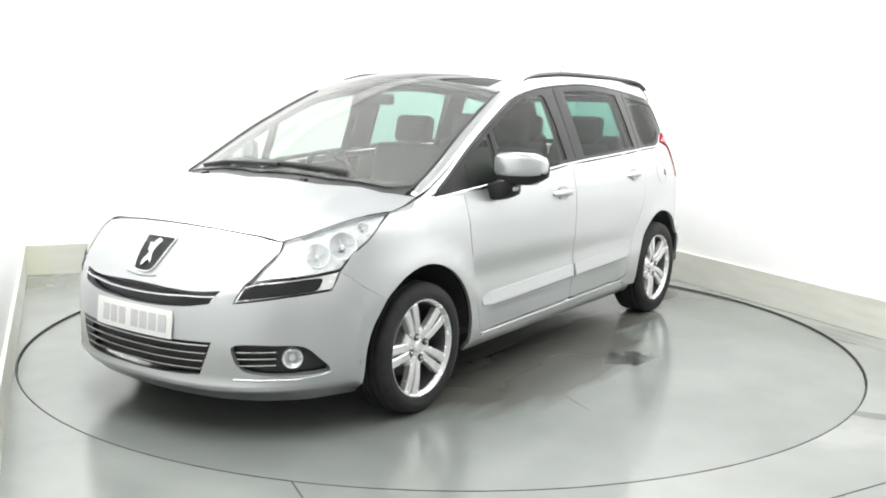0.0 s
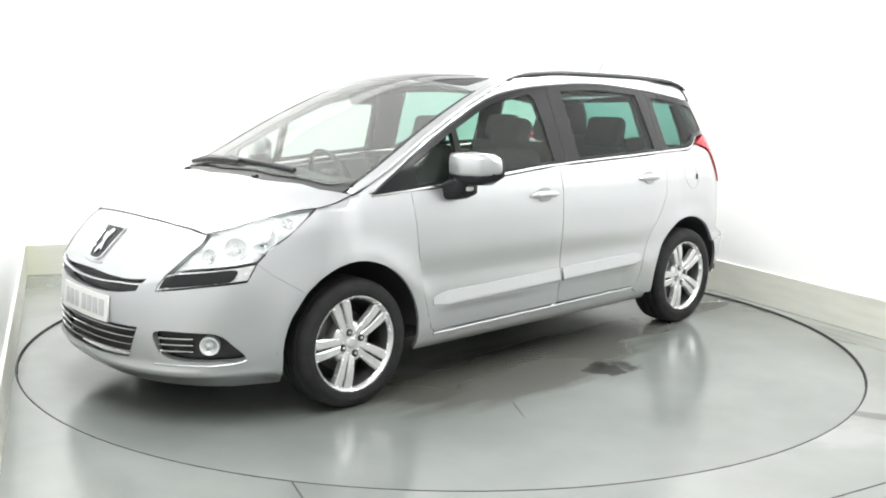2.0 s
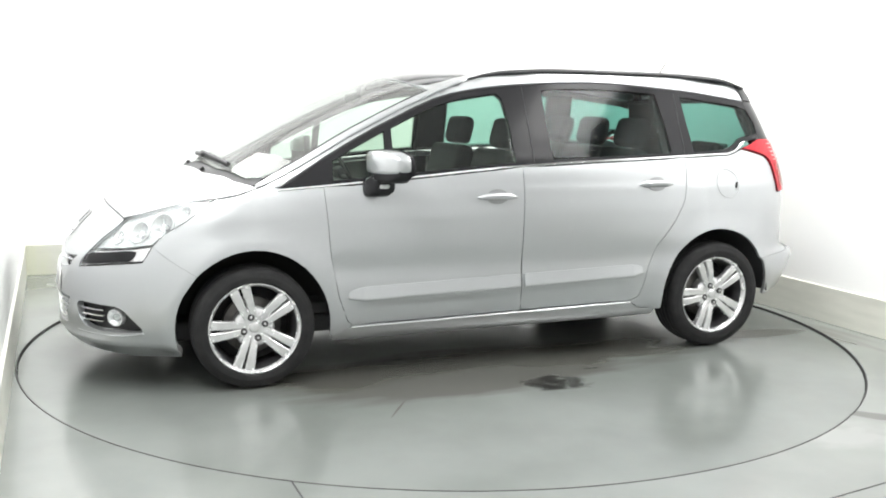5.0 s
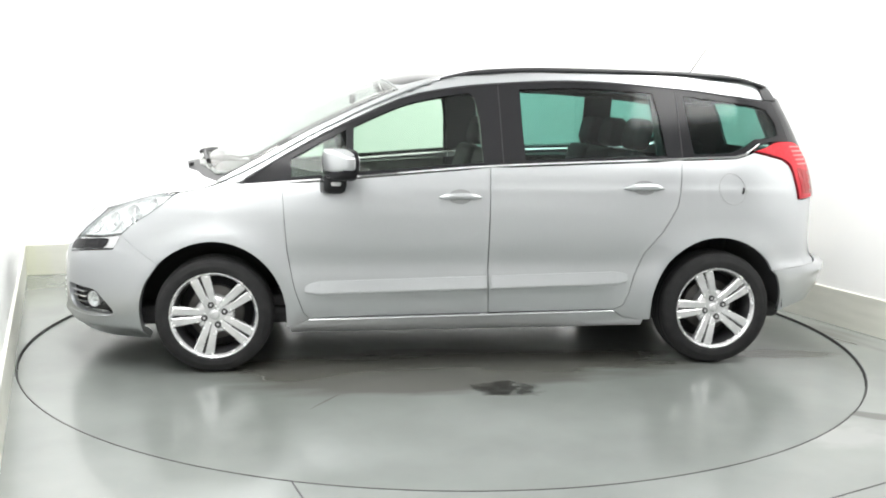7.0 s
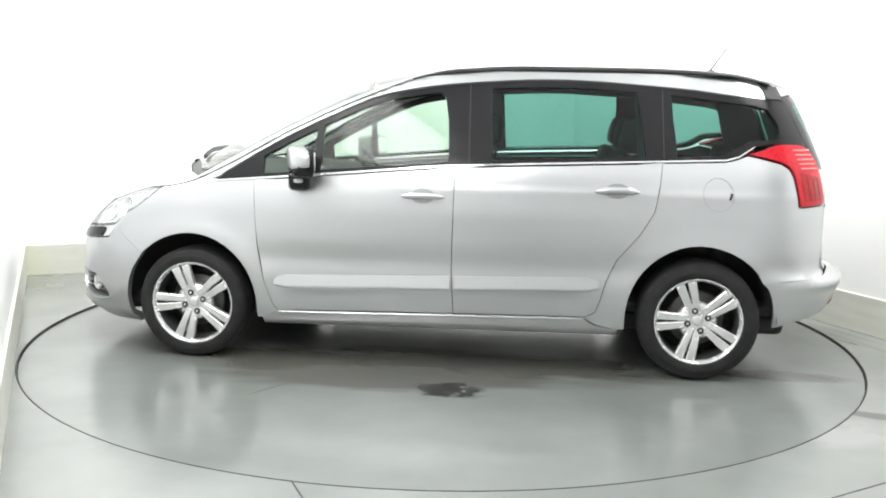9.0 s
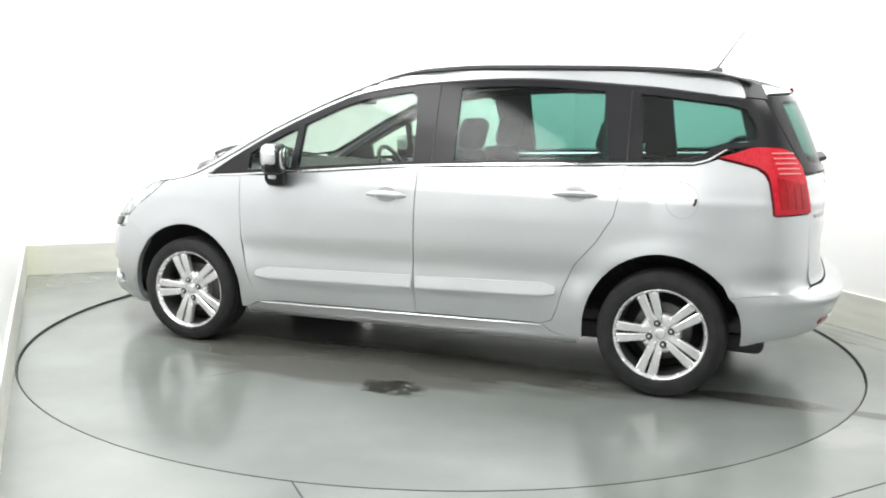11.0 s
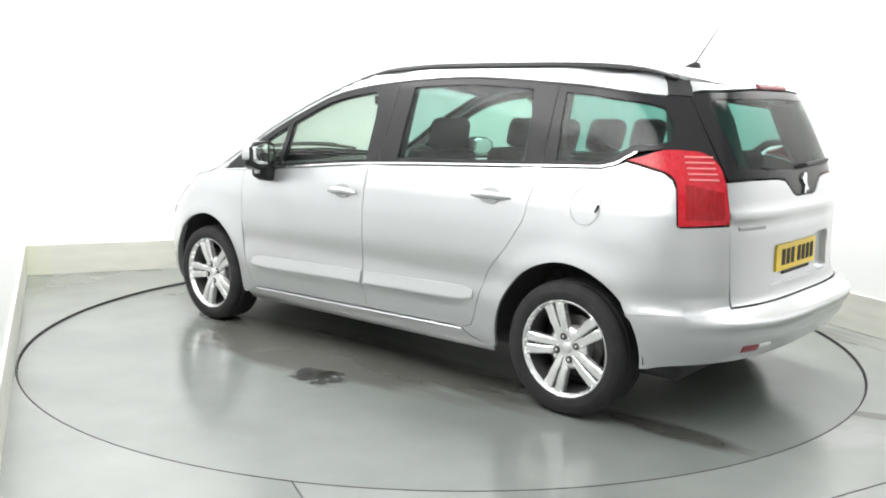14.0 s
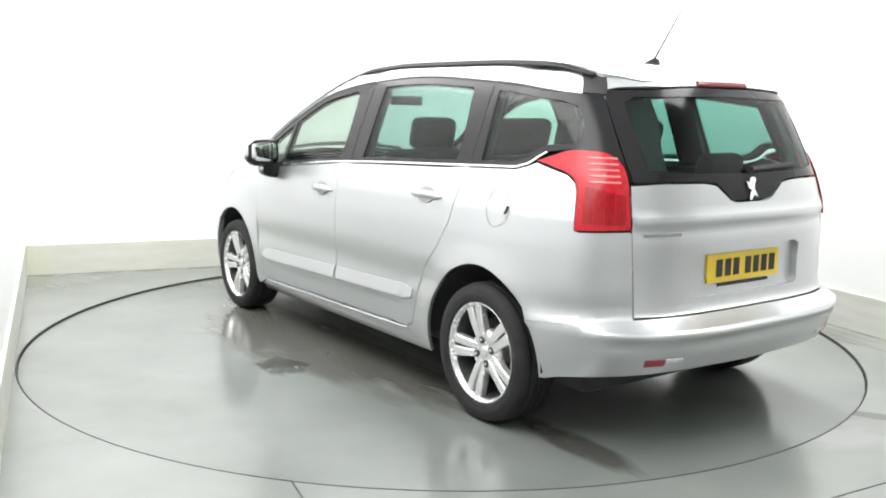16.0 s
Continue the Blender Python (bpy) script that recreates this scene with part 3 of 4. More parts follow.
# front bumper with its openings
mid = S_NOSE
upper = [(2.262, 0.645), (2.40, 0.632), (2.56, 0.626), (mid, 0.624)]
upper_low = [(2.305, 0.566), (2.42, 0.545), (2.57, 0.534), (mid, 0.531)]
grille_hole = upper + [(2 * mid - s, z) for s, z in reversed(upper[:-1])] + [(2 * mid - s, z) for s, z in upper_low[:-1]] + list(reversed(upper_low))
low_top = [(2.292, 0.412), (2.42, 0.408), (2.57, 0.404), (mid, 0.403)]
low_bot = [(2.345, 0.272), (2.43, 0.264), (2.57, 0.258), (mid, 0.257)]
low_hole = low_top + [(2 * mid - s, z) for s, z in reversed(low_top[:-1])] + [(2 * mid - s, z) for s, z in low_bot[:-1]] + list(reversed(low_bot))
fog_hole = smooth_loop([(2.20, 0.405), (2.05, 0.408), (1.945, 0.400), (1.885, 0.350), (1.840, 0.290), (1.95, 0.278), (2.08, 0.280), (2.17, 0.300), (2.205, 0.35)], 4)
fog_hole_r = [(2 * mid - s, z) for s, z in fog_hole]
front_half = [(1.590, 0.560), (1.715, 0.640), (1.790, 0.697), (1.830, 0.622), (2.00, 0.602), (2.208, 0.572), (2.165, 0.665), (2.10, 0.725), (2.034, 0.788), (2.018, 0.837), (2.12, 0.858), (2.28, 0.868), (2.50, 0.880), (mid, 0.882)]
front_foot = [(s, z) for s, z in arch(WF, AR, 0.160, 28) if s > 1.596][:]
chin = [(1.700, 0.152), (1.90, 0.142), (2.15, 0.150), (2.40, 0.160), (mid, 0.162)]
lip_shape = lambda s, z: flare(s, z) + 0.018 * math.exp(-((z - 0.225) / 0.022) ** 2) * max(0.0, min(1.0, (s - 1.85) / 0.25, (2 * mid - 1.85 - s) / 0.25))
left_edge = list(reversed(front_foot))
front_loop = front_half + [(2 * mid - s, z) for s, z in reversed(front_half[:-1])] + [(2 * mid - s, z) for s, z in left_edge[1:]] + [(2 * mid - s, z) for s, z in chin] + list(reversed(chin[:-1])) + list(reversed(left_edge))[:-1]
front_bumper = panels("front_bumper", front_loop, PAINT, both=False, gap=0.0008, shape=lip_shape, cell=0.04, holes=[grille_hole, low_hole, fog_hole, fog_hole_r], depth=0.035)[0]
# grilles: a dark back with bars before it
def grille(name, hole, rows, both_ends, depth, mat, w):
    g = panels(name, hole, BLACK, both=False, off=-depth, depth=0.0)[0]
    for f in rows:
        a, b = both_ends(f)
        path = [(a + (2 * mid - 2 * a) * i / 20, b + (f - b) * (1 - abs(i / 10 - 1) ** 2)) for i in range(21)]
        part("grille_bar", bar(path, w, 0.014, off=-0.012), mat, g, "", False)
    return g


grille("upper_grille", grille_hole, [0.577], lambda f: (2.283, 0.604), 0.045, CHROME, 0.011)
grille("lower_grille", low_hole, [0.290, 0.323, 0.356, 0.389], lambda f: (2.302 + (0.405 - f) * 0.35, f + 0.008), 0.05, CHROME, 0.008)
for sgn in (1, -1):
    m = (lambda s: s) if sgn == 1 else (lambda s: 2 * mid - s)
    well = part("fog_surround", patch([(m(s), z) for s, z in fog_hole], off=-0.045, depth=0.0), BLACK, front_bumper)
    for z in (0.318, 0.346, 0.374):
        part("fog_bar", bar([(m(2.195 - 0.15 * i / 8), z + 0.004 * i / 8) for i in range(9)], 0.009, 0.012, off=-0.024), CHROME, well, "", False)
    p, n = skin(m(1.982), 0.345, "side", -0.02)
    lamp = part("fog_lamp", lathe([(0.0005, -0.03), (0.024, -0.02), (0.035, 0.0), (0.041, 0.004), (0.043, -0.002), (0.043, -0.04)], 32), BOWL, front_bumper, "round chrome fog lamp")
    lamp.matrix_basis = Matrix.Translation(p) @ n.to_track_quat("Y", "Z").to_matrix().to_4x4()
    part("bulb", lathe([(0.0005, 0.0), (0.010, -0.003), (0.015, -0.012), (0.015, -0.03)], 16), HOUSE, lamp)
    lens = part("fog_lens", lathe([(0.0005, 0.010), (0.024, 0.006), (0.036, 0.0)], 32), CLEAR, lamp)
    part("fog_trim", bar([(m(s), z) for s, z in ((2.205, 0.262), (2.10, 0.262), (1.97, 0.262), (1.88, 0.272), (1.835, 0.284))], 0.008, 0.005, off=0.003), PAINT, front_bumper, "", False)
# bonnet
bonnet_half = [(1.975, 0.0), (1.970, 0.15), (1.945, 0.35), (1.900, 0.572), (1.82, 0.640), (1.69, 0.712), (1.58, 0.772), (1.475, 0.817), (1.39, 0.817), (1.295, 0.812), (1.385, 0.68), (1.502, 0.40), (1.56, 0.0)]
bonnet_loop = bonnet_half + [(x, -y) for x, y in reversed(bonnet_half[1:-1])]
panels("bonnet", bonnet_loop, PAINT, kind="top", both=False, cell=0.05, gap=0.002, shape=lambda x, y: 0.008 * math.exp(-((abs(y) - 0.50 - 0.18 * (1.95 - x)) / 0.06) ** 2))
bars("bonnet_seal", [(x, -y) for x, y in bonnet_half[1:4]][::-1] + bonnet_half[:4], 0.006, 0.0012, GAP, kind="top", both=False, off=-0.0005)
bars("bonnet_seal", bonnet_half[3:10], 0.0035, 0.001, GAP, kind="top", off=0.0)
# scuttle, windscreen, roof
sc = [(1.564, 0.0), (1.506, 0.40), (1.395, 0.68), (1.338, 0.765), (1.27, 0.755), (1.315, 0.68), (1.425, 0.40), (1.485, 0.0)]
panels("scuttle", sc + [(x, -y) for x, y in reversed(sc[1:-1])], material("scuttle_plastic", (0.045, 0.045, 0.047), 0.6), kind="top", both=False, off=-0.012)
edge_ws = [(x, seam(x)[0] - 0.030 - 0.008 * (x > 1.0)) for x in (1.2, 1.1, 1.0, 0.9, 0.8, 0.7, 0.6, 0.5, 0.42, 0.36)]
header = [(0.40, 0.5), (0.435, 0.25), (0.445, 0.0)]
ws = [(1.50, 0.0), (1.440, 0.40), (1.330, 0.68), (1.265, 0.735)] + edge_ws + header
ws_loop = ws + [(x, -y) for x, y in reversed(ws[1:-1])]
panels("windscreen", ws_loop, SCREEN, kind="top", both=False, depth=0.0, off=-0.002)
band = shrunk(ws_loop, 0.042)
panels("windscreen_border", ws_loop, GLOSS, kind="top", both=False, depth=0.0, off=-0.006, holes=[[(x - 0.01, y) if x < 0.6 else (x + 0.02, y) for x, y in band]])
edge_r = [(x, seam(x)[0] - 0.018) for x in (0.36, 0.2, 0.0, -0.3, -0.6, -0.9, -1.2, -1.45)]
rear_r = [(-1.60, 0.600), (-1.74, 0.568), (-1.84, 0.45), (-1.875, 0.2), (-1.885, 0.0)]
roof_half = [(0.437, 0.0), (0.427, 0.25), (0.392, 0.5)] + edge_r + rear_r
pano = [(0.432, 0.0), (0.422, 0.25), (0.386, 0.50), (0.345, 0.572), (0.25, 0.582), (-0.6, 0.56), (-0.95, 0.54), (-0.98, 0.47), (-0.99, 0.0)]
pano_loop = pano + [(x, -y) for x, y in reversed(pano[1:-1])]
roof = panels("roof", roof_half + [(x, -y) for x, y in reversed(roof_half[1:-1])], PAINT, kind="top", both=False, holes=[pano_loop])[0]
panels("glass_roof", pano_loop, material("roof_glass", (0.02, 0.021, 0.023), 0.07, ior=1.46), roof, "dark panoramic glass roof", kind="top", both=False, off=-0.003)
# pillars and cant rails above the side windows
rail_low = run(1.185, -1.80, 30, dlo_top)
cant = rail_low + [(-1.835, 1.455), (-1.835, 1.505), (-1.79, 1.545), (-1.68, 1.572)] + run(-1.45, 1.25, 60, lambda x: seam(x)[1] + 0.003 + 0.027 * min(1.0, max(0.0, (0.40 - x) / 0.3))) + [(1.32, seam(1.29)[1]), (1.334, 0.974), (1.24, 0.966)]
panels("roof_pillar", cant, PAINT, gap=0.002, cell=0.03)
cap = [(x, seam(x)[0] - 0.022 - 0.005 * min(1, max(0, (x - 0.9) / 0.2))) for x in [1.300 - 0.03 * i for i in range(39)]]
for sgn in (0, 1):
    part("pillar_cap", bar(cap, 0.056, 0.009, kind="top", mirror=bool(sgn), taper="start"), PAINT, car)
bars("windscreen_seal", [(x, y - 0.030) for x, y in cap if 0.37 < x < 1.29], 0.012, 0.0085, BLACK, kind="top")
# roof rails that broaden and run down the rear pillars
def rail(sgn):
    bm = bmesh.new()
    rows = []
    for i in range(41):
        t = i / 40
        x = 0.26 - 1.97 * t
        y, z = seam(max(x, -1.5))
        if x < -1.5:
            y, z = seam(-1.5)[0] - 0.22 * (-1.5 - x), top(x, 0.62) - 0.30 * (-1.5 - x) ** 2
        h = 0.020 * min(1, t * 6) * (1 if t < 0.85 else 1 - 3 * (t - 0.85))
        w = 0.012 + 0.026 * min(1, t * 3) + (0.060 * ((t - 0.74) / 0.26) if t > 0.74 else 0)
        prof = [(-0.5, -0.02), (-0.5, 0.6), (-0.25, 1), (0.25, 0.95), (0.5, 0.45), (0.55, -0.3)]
        rows.append([bm.verts.new((x, sgn * (y - 0.012 + a * w), z + b * max(h, 0.006))) for a, b in prof])
    for a, b in zip(rows, rows[1:]):
        for i in range(6):
            bm.faces.new((a[i], a[(i + 1) % 6], b[(i + 1) % 6], b[i]))
    bm.faces.new(rows[0]), bm.faces.new(rows[-1])
    bmesh.ops.recalc_face_normals(bm, faces=bm.faces)
    return part("roof_rail", bm, BLACK, car, "satin black roof rail")


rail(1), rail(-1)
panels("rail_foot", smooth_loop([(-1.60, 1.575), (-1.70, 1.556), (-1.765, 1.528), (-1.795, 1.490), (-1.800, 1.440, 1), (-1.925, 1.432, 1), (-1.922, 1.475), (-1.90, 1.525), (-1.84, 1.565), (-1.70, 1.590)], 4), BLACK, off=0.006, cell=0.03)
# side windows: a gloss black surround with four openings
dlo = run(1.19, -1.50, 26, belt, 0.004) + [(-1.57, 1.148), (-1.66, 1.196), (-1.785, 1.212), (-1.95, 1.203), (-2.018, 1.160), (-2.04, 1.10), (-2.046, 1.10), (-1.985, 1.25), (-1.925, 1.40), (-1.900, 1.445), (-1.84, 1.45)] + [(x, dlo_top(x) - 0.003) for x in [-1.78 + 0.12 * i for i in range(25)] if x < 1.17]
tp = lambda x: dlo_top(x) - 0.038
bt = lambda x: belt(x) + 0.020
quarterlight = [(0.93, bt(0.93)), (0.80, bt(0.80)), (0.652, bt(0.652)), (0.648, tp(0.648)), (0.80, tp(0.80)), (0.93, tp(0.93))]
front_win = [(0.614, bt(0.614)), (0.4, bt(0.4)), (-0.065, bt(-0.065)), (-0.052, 1.30), (-0.030, 1.42), (0.0, 1.445)] + run(0.05, 0.610, 8, tp)
rear_win = smooth_loop([(-0.29, bt(-0.29)), (-0.28, 1.30), (-0.275, tp(-0.275), 1)], 1) + run(-0.35, -1.02, 6, tp) + [(-1.055, 1.30), (-1.075, bt(-1.07))] + run(-1.0, -0.35, 5, bt)
quarter_win = [(-1.235, bt(-1.23)), (-1.215, 1.30), (-1.20, tp(-1.20))] + run(-1.28, -1.70, 5, tp) + [(-1.79, 1.385), (-1.83, 1.31), (-1.82, 1.245), (-1.76, 1.232), (-1.64, 1.222), (-1.56, 1.175), (-1.48, 1.152)] + run(-1.44, -1.28, 3, bt)
surround = panels("window_surround", dlo, GLOSS, off=0.001, cell=0.045, holes=[quarterlight, front_win, rear_win, quarter_win], depth=0.03)
for nm, lp, mt in (("quarterlight", quarterlight, GLASS), ("front_side_window", front_win, GLASS), ("rear_side_window", rear_win, PRIVACY), ("quarter_window", quarter_win, PRIVACY)):
    panels(nm, lp, mt, off=-0.004, depth=0.0)
bars("belt_trim", run(1.20, -1.50, 30, belt, -0.002) + [(-1.57, 1.143), (-1.64, 1.182), (-1.665, 1.196)], 0.012, 0.006, CHROME, taper="end")
bars("window_seal", [(x, dlo_top(x) - 0.002) for x in [1.16 - 0.1 * i for i in range(29)]], 0.012, 0.004, BLACK)
for x0, z0, z1 in ((-0.17, 1.085, 1.485), (-1.165, 1.125, 1.47)):
    bars("window_joint", [(x0 + 0.03 * (z - z0), z) for z in [z0 + (z1 - z0) * i / 6 for i in range(7)]], 0.006, 0.003, GAP)
# rear window
rg = [(-2.056, 1.088), (-2.19, 1.094), (-2.38, 1.092), (-2.465, 1.082), (-2.52, 1.048), (-2.56, 1.020), (-2.60, 1.010)]
rg_top = [(-1.905, 1.45), (-2.00, 1.452), (-2.15, 1.455), (-2.4, 1.468), (-S_NOSE, 1.470)]
rg_loop = list(reversed(rg_top)) + [(-1.985, 1.27)] + rg + [(REAR2 - s, z) for s, z in reversed(rg)] + [(REAR2 + 1.985, 1.27)] + [(REAR2 - s, z) for s, z in rg_top[:-1]]
rw = [(-2.01, 1.40), (-2.075, 1.25), (-2.115, 1.14), (-2.3, 1.125), (-S_NOSE, 1.12)]
rw_top = [(-2.05, 1.425), (-2.3, 1.43), (-S_NOSE, 1.435)]
rw_loop = list(reversed(rw_top)) + rw + [(REAR2 - s, z) for s, z in reversed(rw[:-1])] + [(REAR2 - s, z) for s, z in rw_top[:-1]]
rear_surround = panels("rear_window_surround", rg_loop, GLOSS, tailgate, both=False, holes=[rw_loop], depth=0.02, cell=0.045)[0]
panels("rear_window", rw_loop, PRIVACY, tailgate, both=False, off=-0.003, depth=0.0)
# spoiler lip over the rear window, with the high brake light
sp = [(-1.915, 1.452), (-1.98, 1.462), (-2.15, 1.468), (-2.4, 1.476), (-S_NOSE, 1.478)]
sp_top = [(-1.905, 1.53), (-2.2, 1.53), (-S_NOSE, 1.54)]
spoiler = panels("spoiler", list(reversed(sp_top)) + sp + [(REAR2 - s, z) for s, z in reversed(sp[:-1])] + [(REAR2 - s, z) for s, z in sp_top[:-1]], PAINT, both=False, off=0.004, cell=0.04)[0]
part("high_brake_light", bar([(-2.475 - (S_NOSE - 2.475) * 2 * i / 12, 1.484) for i in range(13)], 0.026, 0.010, off=0.004), material("dim_red", (0.17, 0.014, 0.022), 0.25), spoiler, "dull red brake light strip", False)
# rear lamps
lamp = smooth_loop([(-1.622, 1.156, 1), (-1.70, 1.178), (-1.785, 1.205), (-1.87, 1.207), (-1.952, 1.198), (-2.010, 1.155), (-2.035, 1.09), (-2.044, 0.99), (-2.049, 0.908, 1), (-1.95, 0.902), (-1.846, 0.896, 1), (-1.842, 1.04), (-1.829, 1.088), (-1.789, 1.116), (-1.712, 1.137)], 4)
for k, lp in enumerate(panels("rear_lamp", lamp, RED, gap=0.002, off=0.010, depth=0.03, cell=0.035, label="red tail lamp wrapping the corner")):
    mir = bool(k)
    for z in (1.178, 1.155, 1.132, 1.109, 1.086):
        part("lamp_rib", bar([(-1.872 - 0.118 * i / 6 - (1.178 - z) * 0.18, z) for i in range(7)], 0.008, 0.004, off=0.010, mirror=mir), material("pink_lens", (0.75, 0.25, 0.25), 0.15), lp, "", False)
    for i in range(4):
        a, b = -1.874 - 0.039 * i, -1.874 - 0.039 * (i + 1) + 0.004
        part("lamp_block", patch([(a, 0.925), (b, 0.926), (b, 1.062 - 0.008 * i), (a, 1.066 - 0.008 * i)], off=0.0115, depth=0.004, mirror=mir, cell=0.05), DEEP_RED, lp)
    rimmed = lamp + [lamp[0]]
    part("lamp_edge", bar(rimmed, 0.0025, 0.002, off=0.005, mirror=mir), GLOSS, lp, "", False)
# head lamps: bright housing, reflector bowls and a clear cover
head = smooth_loop([(1.505, 0.935, 1), (1.60, 0.935), (1.755, 0.925), (1.89, 0.886), (2.012, 0.838, 1), (2.032, 0.786), (2.10, 0.722), (2.155, 0.664, 1), (2.02, 0.676), (1.89, 0.690), (1.790, 0.706, 1), (1.735, 0.760), (1.660, 0.806), (1.585, 0.862)], 4)
drl = smooth_loop([(2.163, 0.656, 1), (2.02, 0.668), (1.89, 0.682), (1.795, 0.697, 1), (1.828, 0.630, 1), (2.00, 0.608), (2.205, 0.578, 1)], 4)
insert = smooth_loop([(2.160, 0.645, 1), (2.02, 0.660), (1.885, 0.675), (1.868, 0.660), (1.890, 0.628), (1.93, 0.620), (2.04, 0.606), (2.186, 0.588, 1)], 3)
BOWLS = ((1.765, 0.800, 0.058), (1.880, 0.765, 0.052), (1.995, 0.735, 0.034), (1.655, 0.868, 0.026))
wells = [[(s + r * math.cos(a), z + r * math.sin(a)) for a in [2 * math.pi * i / 24 for i in range(24)]] for s, z, r in BOWLS]
for k, hl in enumerate(panels("headlamp", head, BED, gap=0.002, off=-0.016, depth=0.02, cell=0.03, holes=wells, label="clear headlamp with chrome reflectors")):
    sg = -1 if k else 1
    mir = bool(k)
    part("lamp_cover", patch(head, off=0.0, gap=0.003, depth=0.022, mirror=mir), CLEAR, hl)
    for s, z, r in BOWLS:
        p, n = skin(s, z, "side", -0.017)
        p, n = Vector((p.x, p.y * sg, p.z)), Vector((n.x + 0.15, n.y * sg, n.z)).normalized()
        b = part("reflector", lathe([(0.008, -r * 0.75), (r * 0.45, -r * 0.62), (r * 0.8, -r * 0.3), (r, 0.0), (r * 1.06, 0.002), (r * 1.06, -0.012)], 28), BOWL, hl)
        b.matrix_basis = Matrix.Translation(p) @ n.to_track_quat("Y", "Z").to_matrix().to_4x4()
        part("bowl_ring", lathe([(r * 1.06, -0.004), (r * 1.06, 0.004), (r * 0.99, 0.005), (r * 0.97, 0.0)], 28), HOUSE, b)
        part("bulb", lathe([(0.0005, -r * 0.1), (r * 0.16, -r * 0.16), (r * 0.2, -r * 0.3), (r * 0.2, -r * 0.72)], 16), HOUSE, b)
        for q in range(4):
            a = radians(20 + 90 * q)
            fin = part("facet", rounded_box(r * 0.28, -r * 0.50, -0.0015, r * 0.90, -r * 0.22, 0.0015, 0.001, 1), CHROME, b, "", False)
            fin.matrix_basis = Matrix.Rotation(a, 4, "Y")
    part("lamp_seal", bar(head + head[:1], 0.003, 0.002, off=0.0, mirror=mir), GAP, hl, "", False)
    low = part("lamp_strip", patch(drl, off=-0.004, gap=0.002, mirror=mir), ALLOY, hl)
    part("lamp_insert", patch(insert, off=0.002, depth=0.01, mirror=mir), GLOSS, low, "black lamp insert")
# dark inner body behind the gaps
for sgn in (0, 1):
    inner = ([(2.70, 0.27), (2.70, 0.70), (2.3, 0.74), (2.0, 0.72), (1.6, 0.84), (1.2, 0.93)] + run(1.1, -1.5, 14, belt, -0.03) + [(-1.8, 1.08), (-2.0, 1.05), (-2.70, 0.98), (-2.70, 0.38), (-1.85, 0.37), (-1.82, 0.37)]
             + list(reversed(arch(-WX, 0.43, 0.30, 20, )))[:] + [(-0.92, 0.275), (0.87, 0.275)] + list(reversed(arch(WF, 0.43, 0.28, 20))) + [(1.85, 0.27)])
    part("inner_body", patch(inner, off=-0.055, depth=0.0, cell=0.08, mirror=bool(sgn)), TRIM, car)
    for wx in (WF, -WX):
        bm = bmesh.new()
        pts = [(wx + 0.402 * math.cos(math.pi * (0.01 + 0.98 * i / 24)), WZ + 0.402 * math.sin(math.pi * (0.01 + 0.98 * i / 24))) for i in range(25)]
        sy = -1 if sgn else 1
        a = [bm.verts.new((x, sy * 0.872 * (1 if wx < 0 else 0.985), z)) for x, z in pts]
        b = [bm.verts.new((x, sy * 0.52, z)) for x, z in pts]
        for i in range(24):
            bm.faces.new((a[i], a[i + 1], b[i + 1], b[i]))
        bm.faces.new(b)
        part("wheel_arch_liner", bm, GAP, car)
# floor pan
part("underbody", rounded_box(-1.85, -0.70, 0.20, 1.90, 0.70, 0.30, 0.04), GAP, car)
# rub strips, handles, filler flap
bars("rub_strip", run(0.862, -0.085, 12, lambda x: 0.430 + 0.027 * (0.862 - x)), 0.076, 0.015, PAINT, front_doors[0], both=False, wedge=True, taper="start")
bars("rub_strip", run(0.862, -0.085, 12, lambda x: 0.430 + 0.027 * (0.862 - x)), 0.076, 0.015, PAINT, front_doors[1], both=False, mirror=True, wedge=True, taper="start")
bars("rub_strip", run(-0.11, -0.855, 12, lambda x: 0.430 + 0.027 * (0.862 - x)), 0.076, 0.015, PAINT, rear_doors[0], both=False, wedge=True, taper="end")
bars("rub_strip", run(-0.11, -0.855, 12, lambda x: 0.430 + 0.027 * (0.862 - x)), 0.076, 0.015, PAINT, rear_doors[1], both=False, mirror=True, wedge=True, taper="end")
bars("sill_trim", run(0.840, -0.790, 20, lambda x: 0.262 + 0.019 * (0.84 - x)), 0.012, 0.006, PAINT, off=0.002)
# darker silver that carries the shade of the handle cups, which aren't hollowed out
SHADE = material("cup_shade", (0.33, 0.335, 0.34), 0.35, 0.4, 0.5)
for doors, hx, hz in ((front_doors, 0.062, 0.907), (rear_doors, -0.932, 0.957)):
    for k, d in enumerate(doors):
        cup = [(hx + 0.062 * math.cos(a), hz + 0.004 + 0.038 * math.sin(a)) for a in [2 * math.pi * i / 24 for i in range(24)]]
        part("cup_shade", patch(cup, off=0.0075, depth=0.004, mirror=bool(k), cell=0.03), SHADE, d, "", True)
        part("handle", bar([(hx + 0.112 - 0.224 * i / 14, hz + 0.006 * math.sin(math.pi * i / 14)) for i in range(15)], 0.034, 0.026, off=0.006, mirror=bool(k), taper=True), PAINT, d, "silver pull handle", True)
fl = [(-1.445 + 0.078 * math.cos(a), 0.955 + 0.083 * math.sin(a)) for a in [2 * math.pi * i / 36 for i in range(36)]]
part("filler_flap", bar(fl + fl[:1], 0.0028, 0.001, off=0.004), material("flap_joint", (0.36, 0.365, 0.37), 0.5), car, "", False)
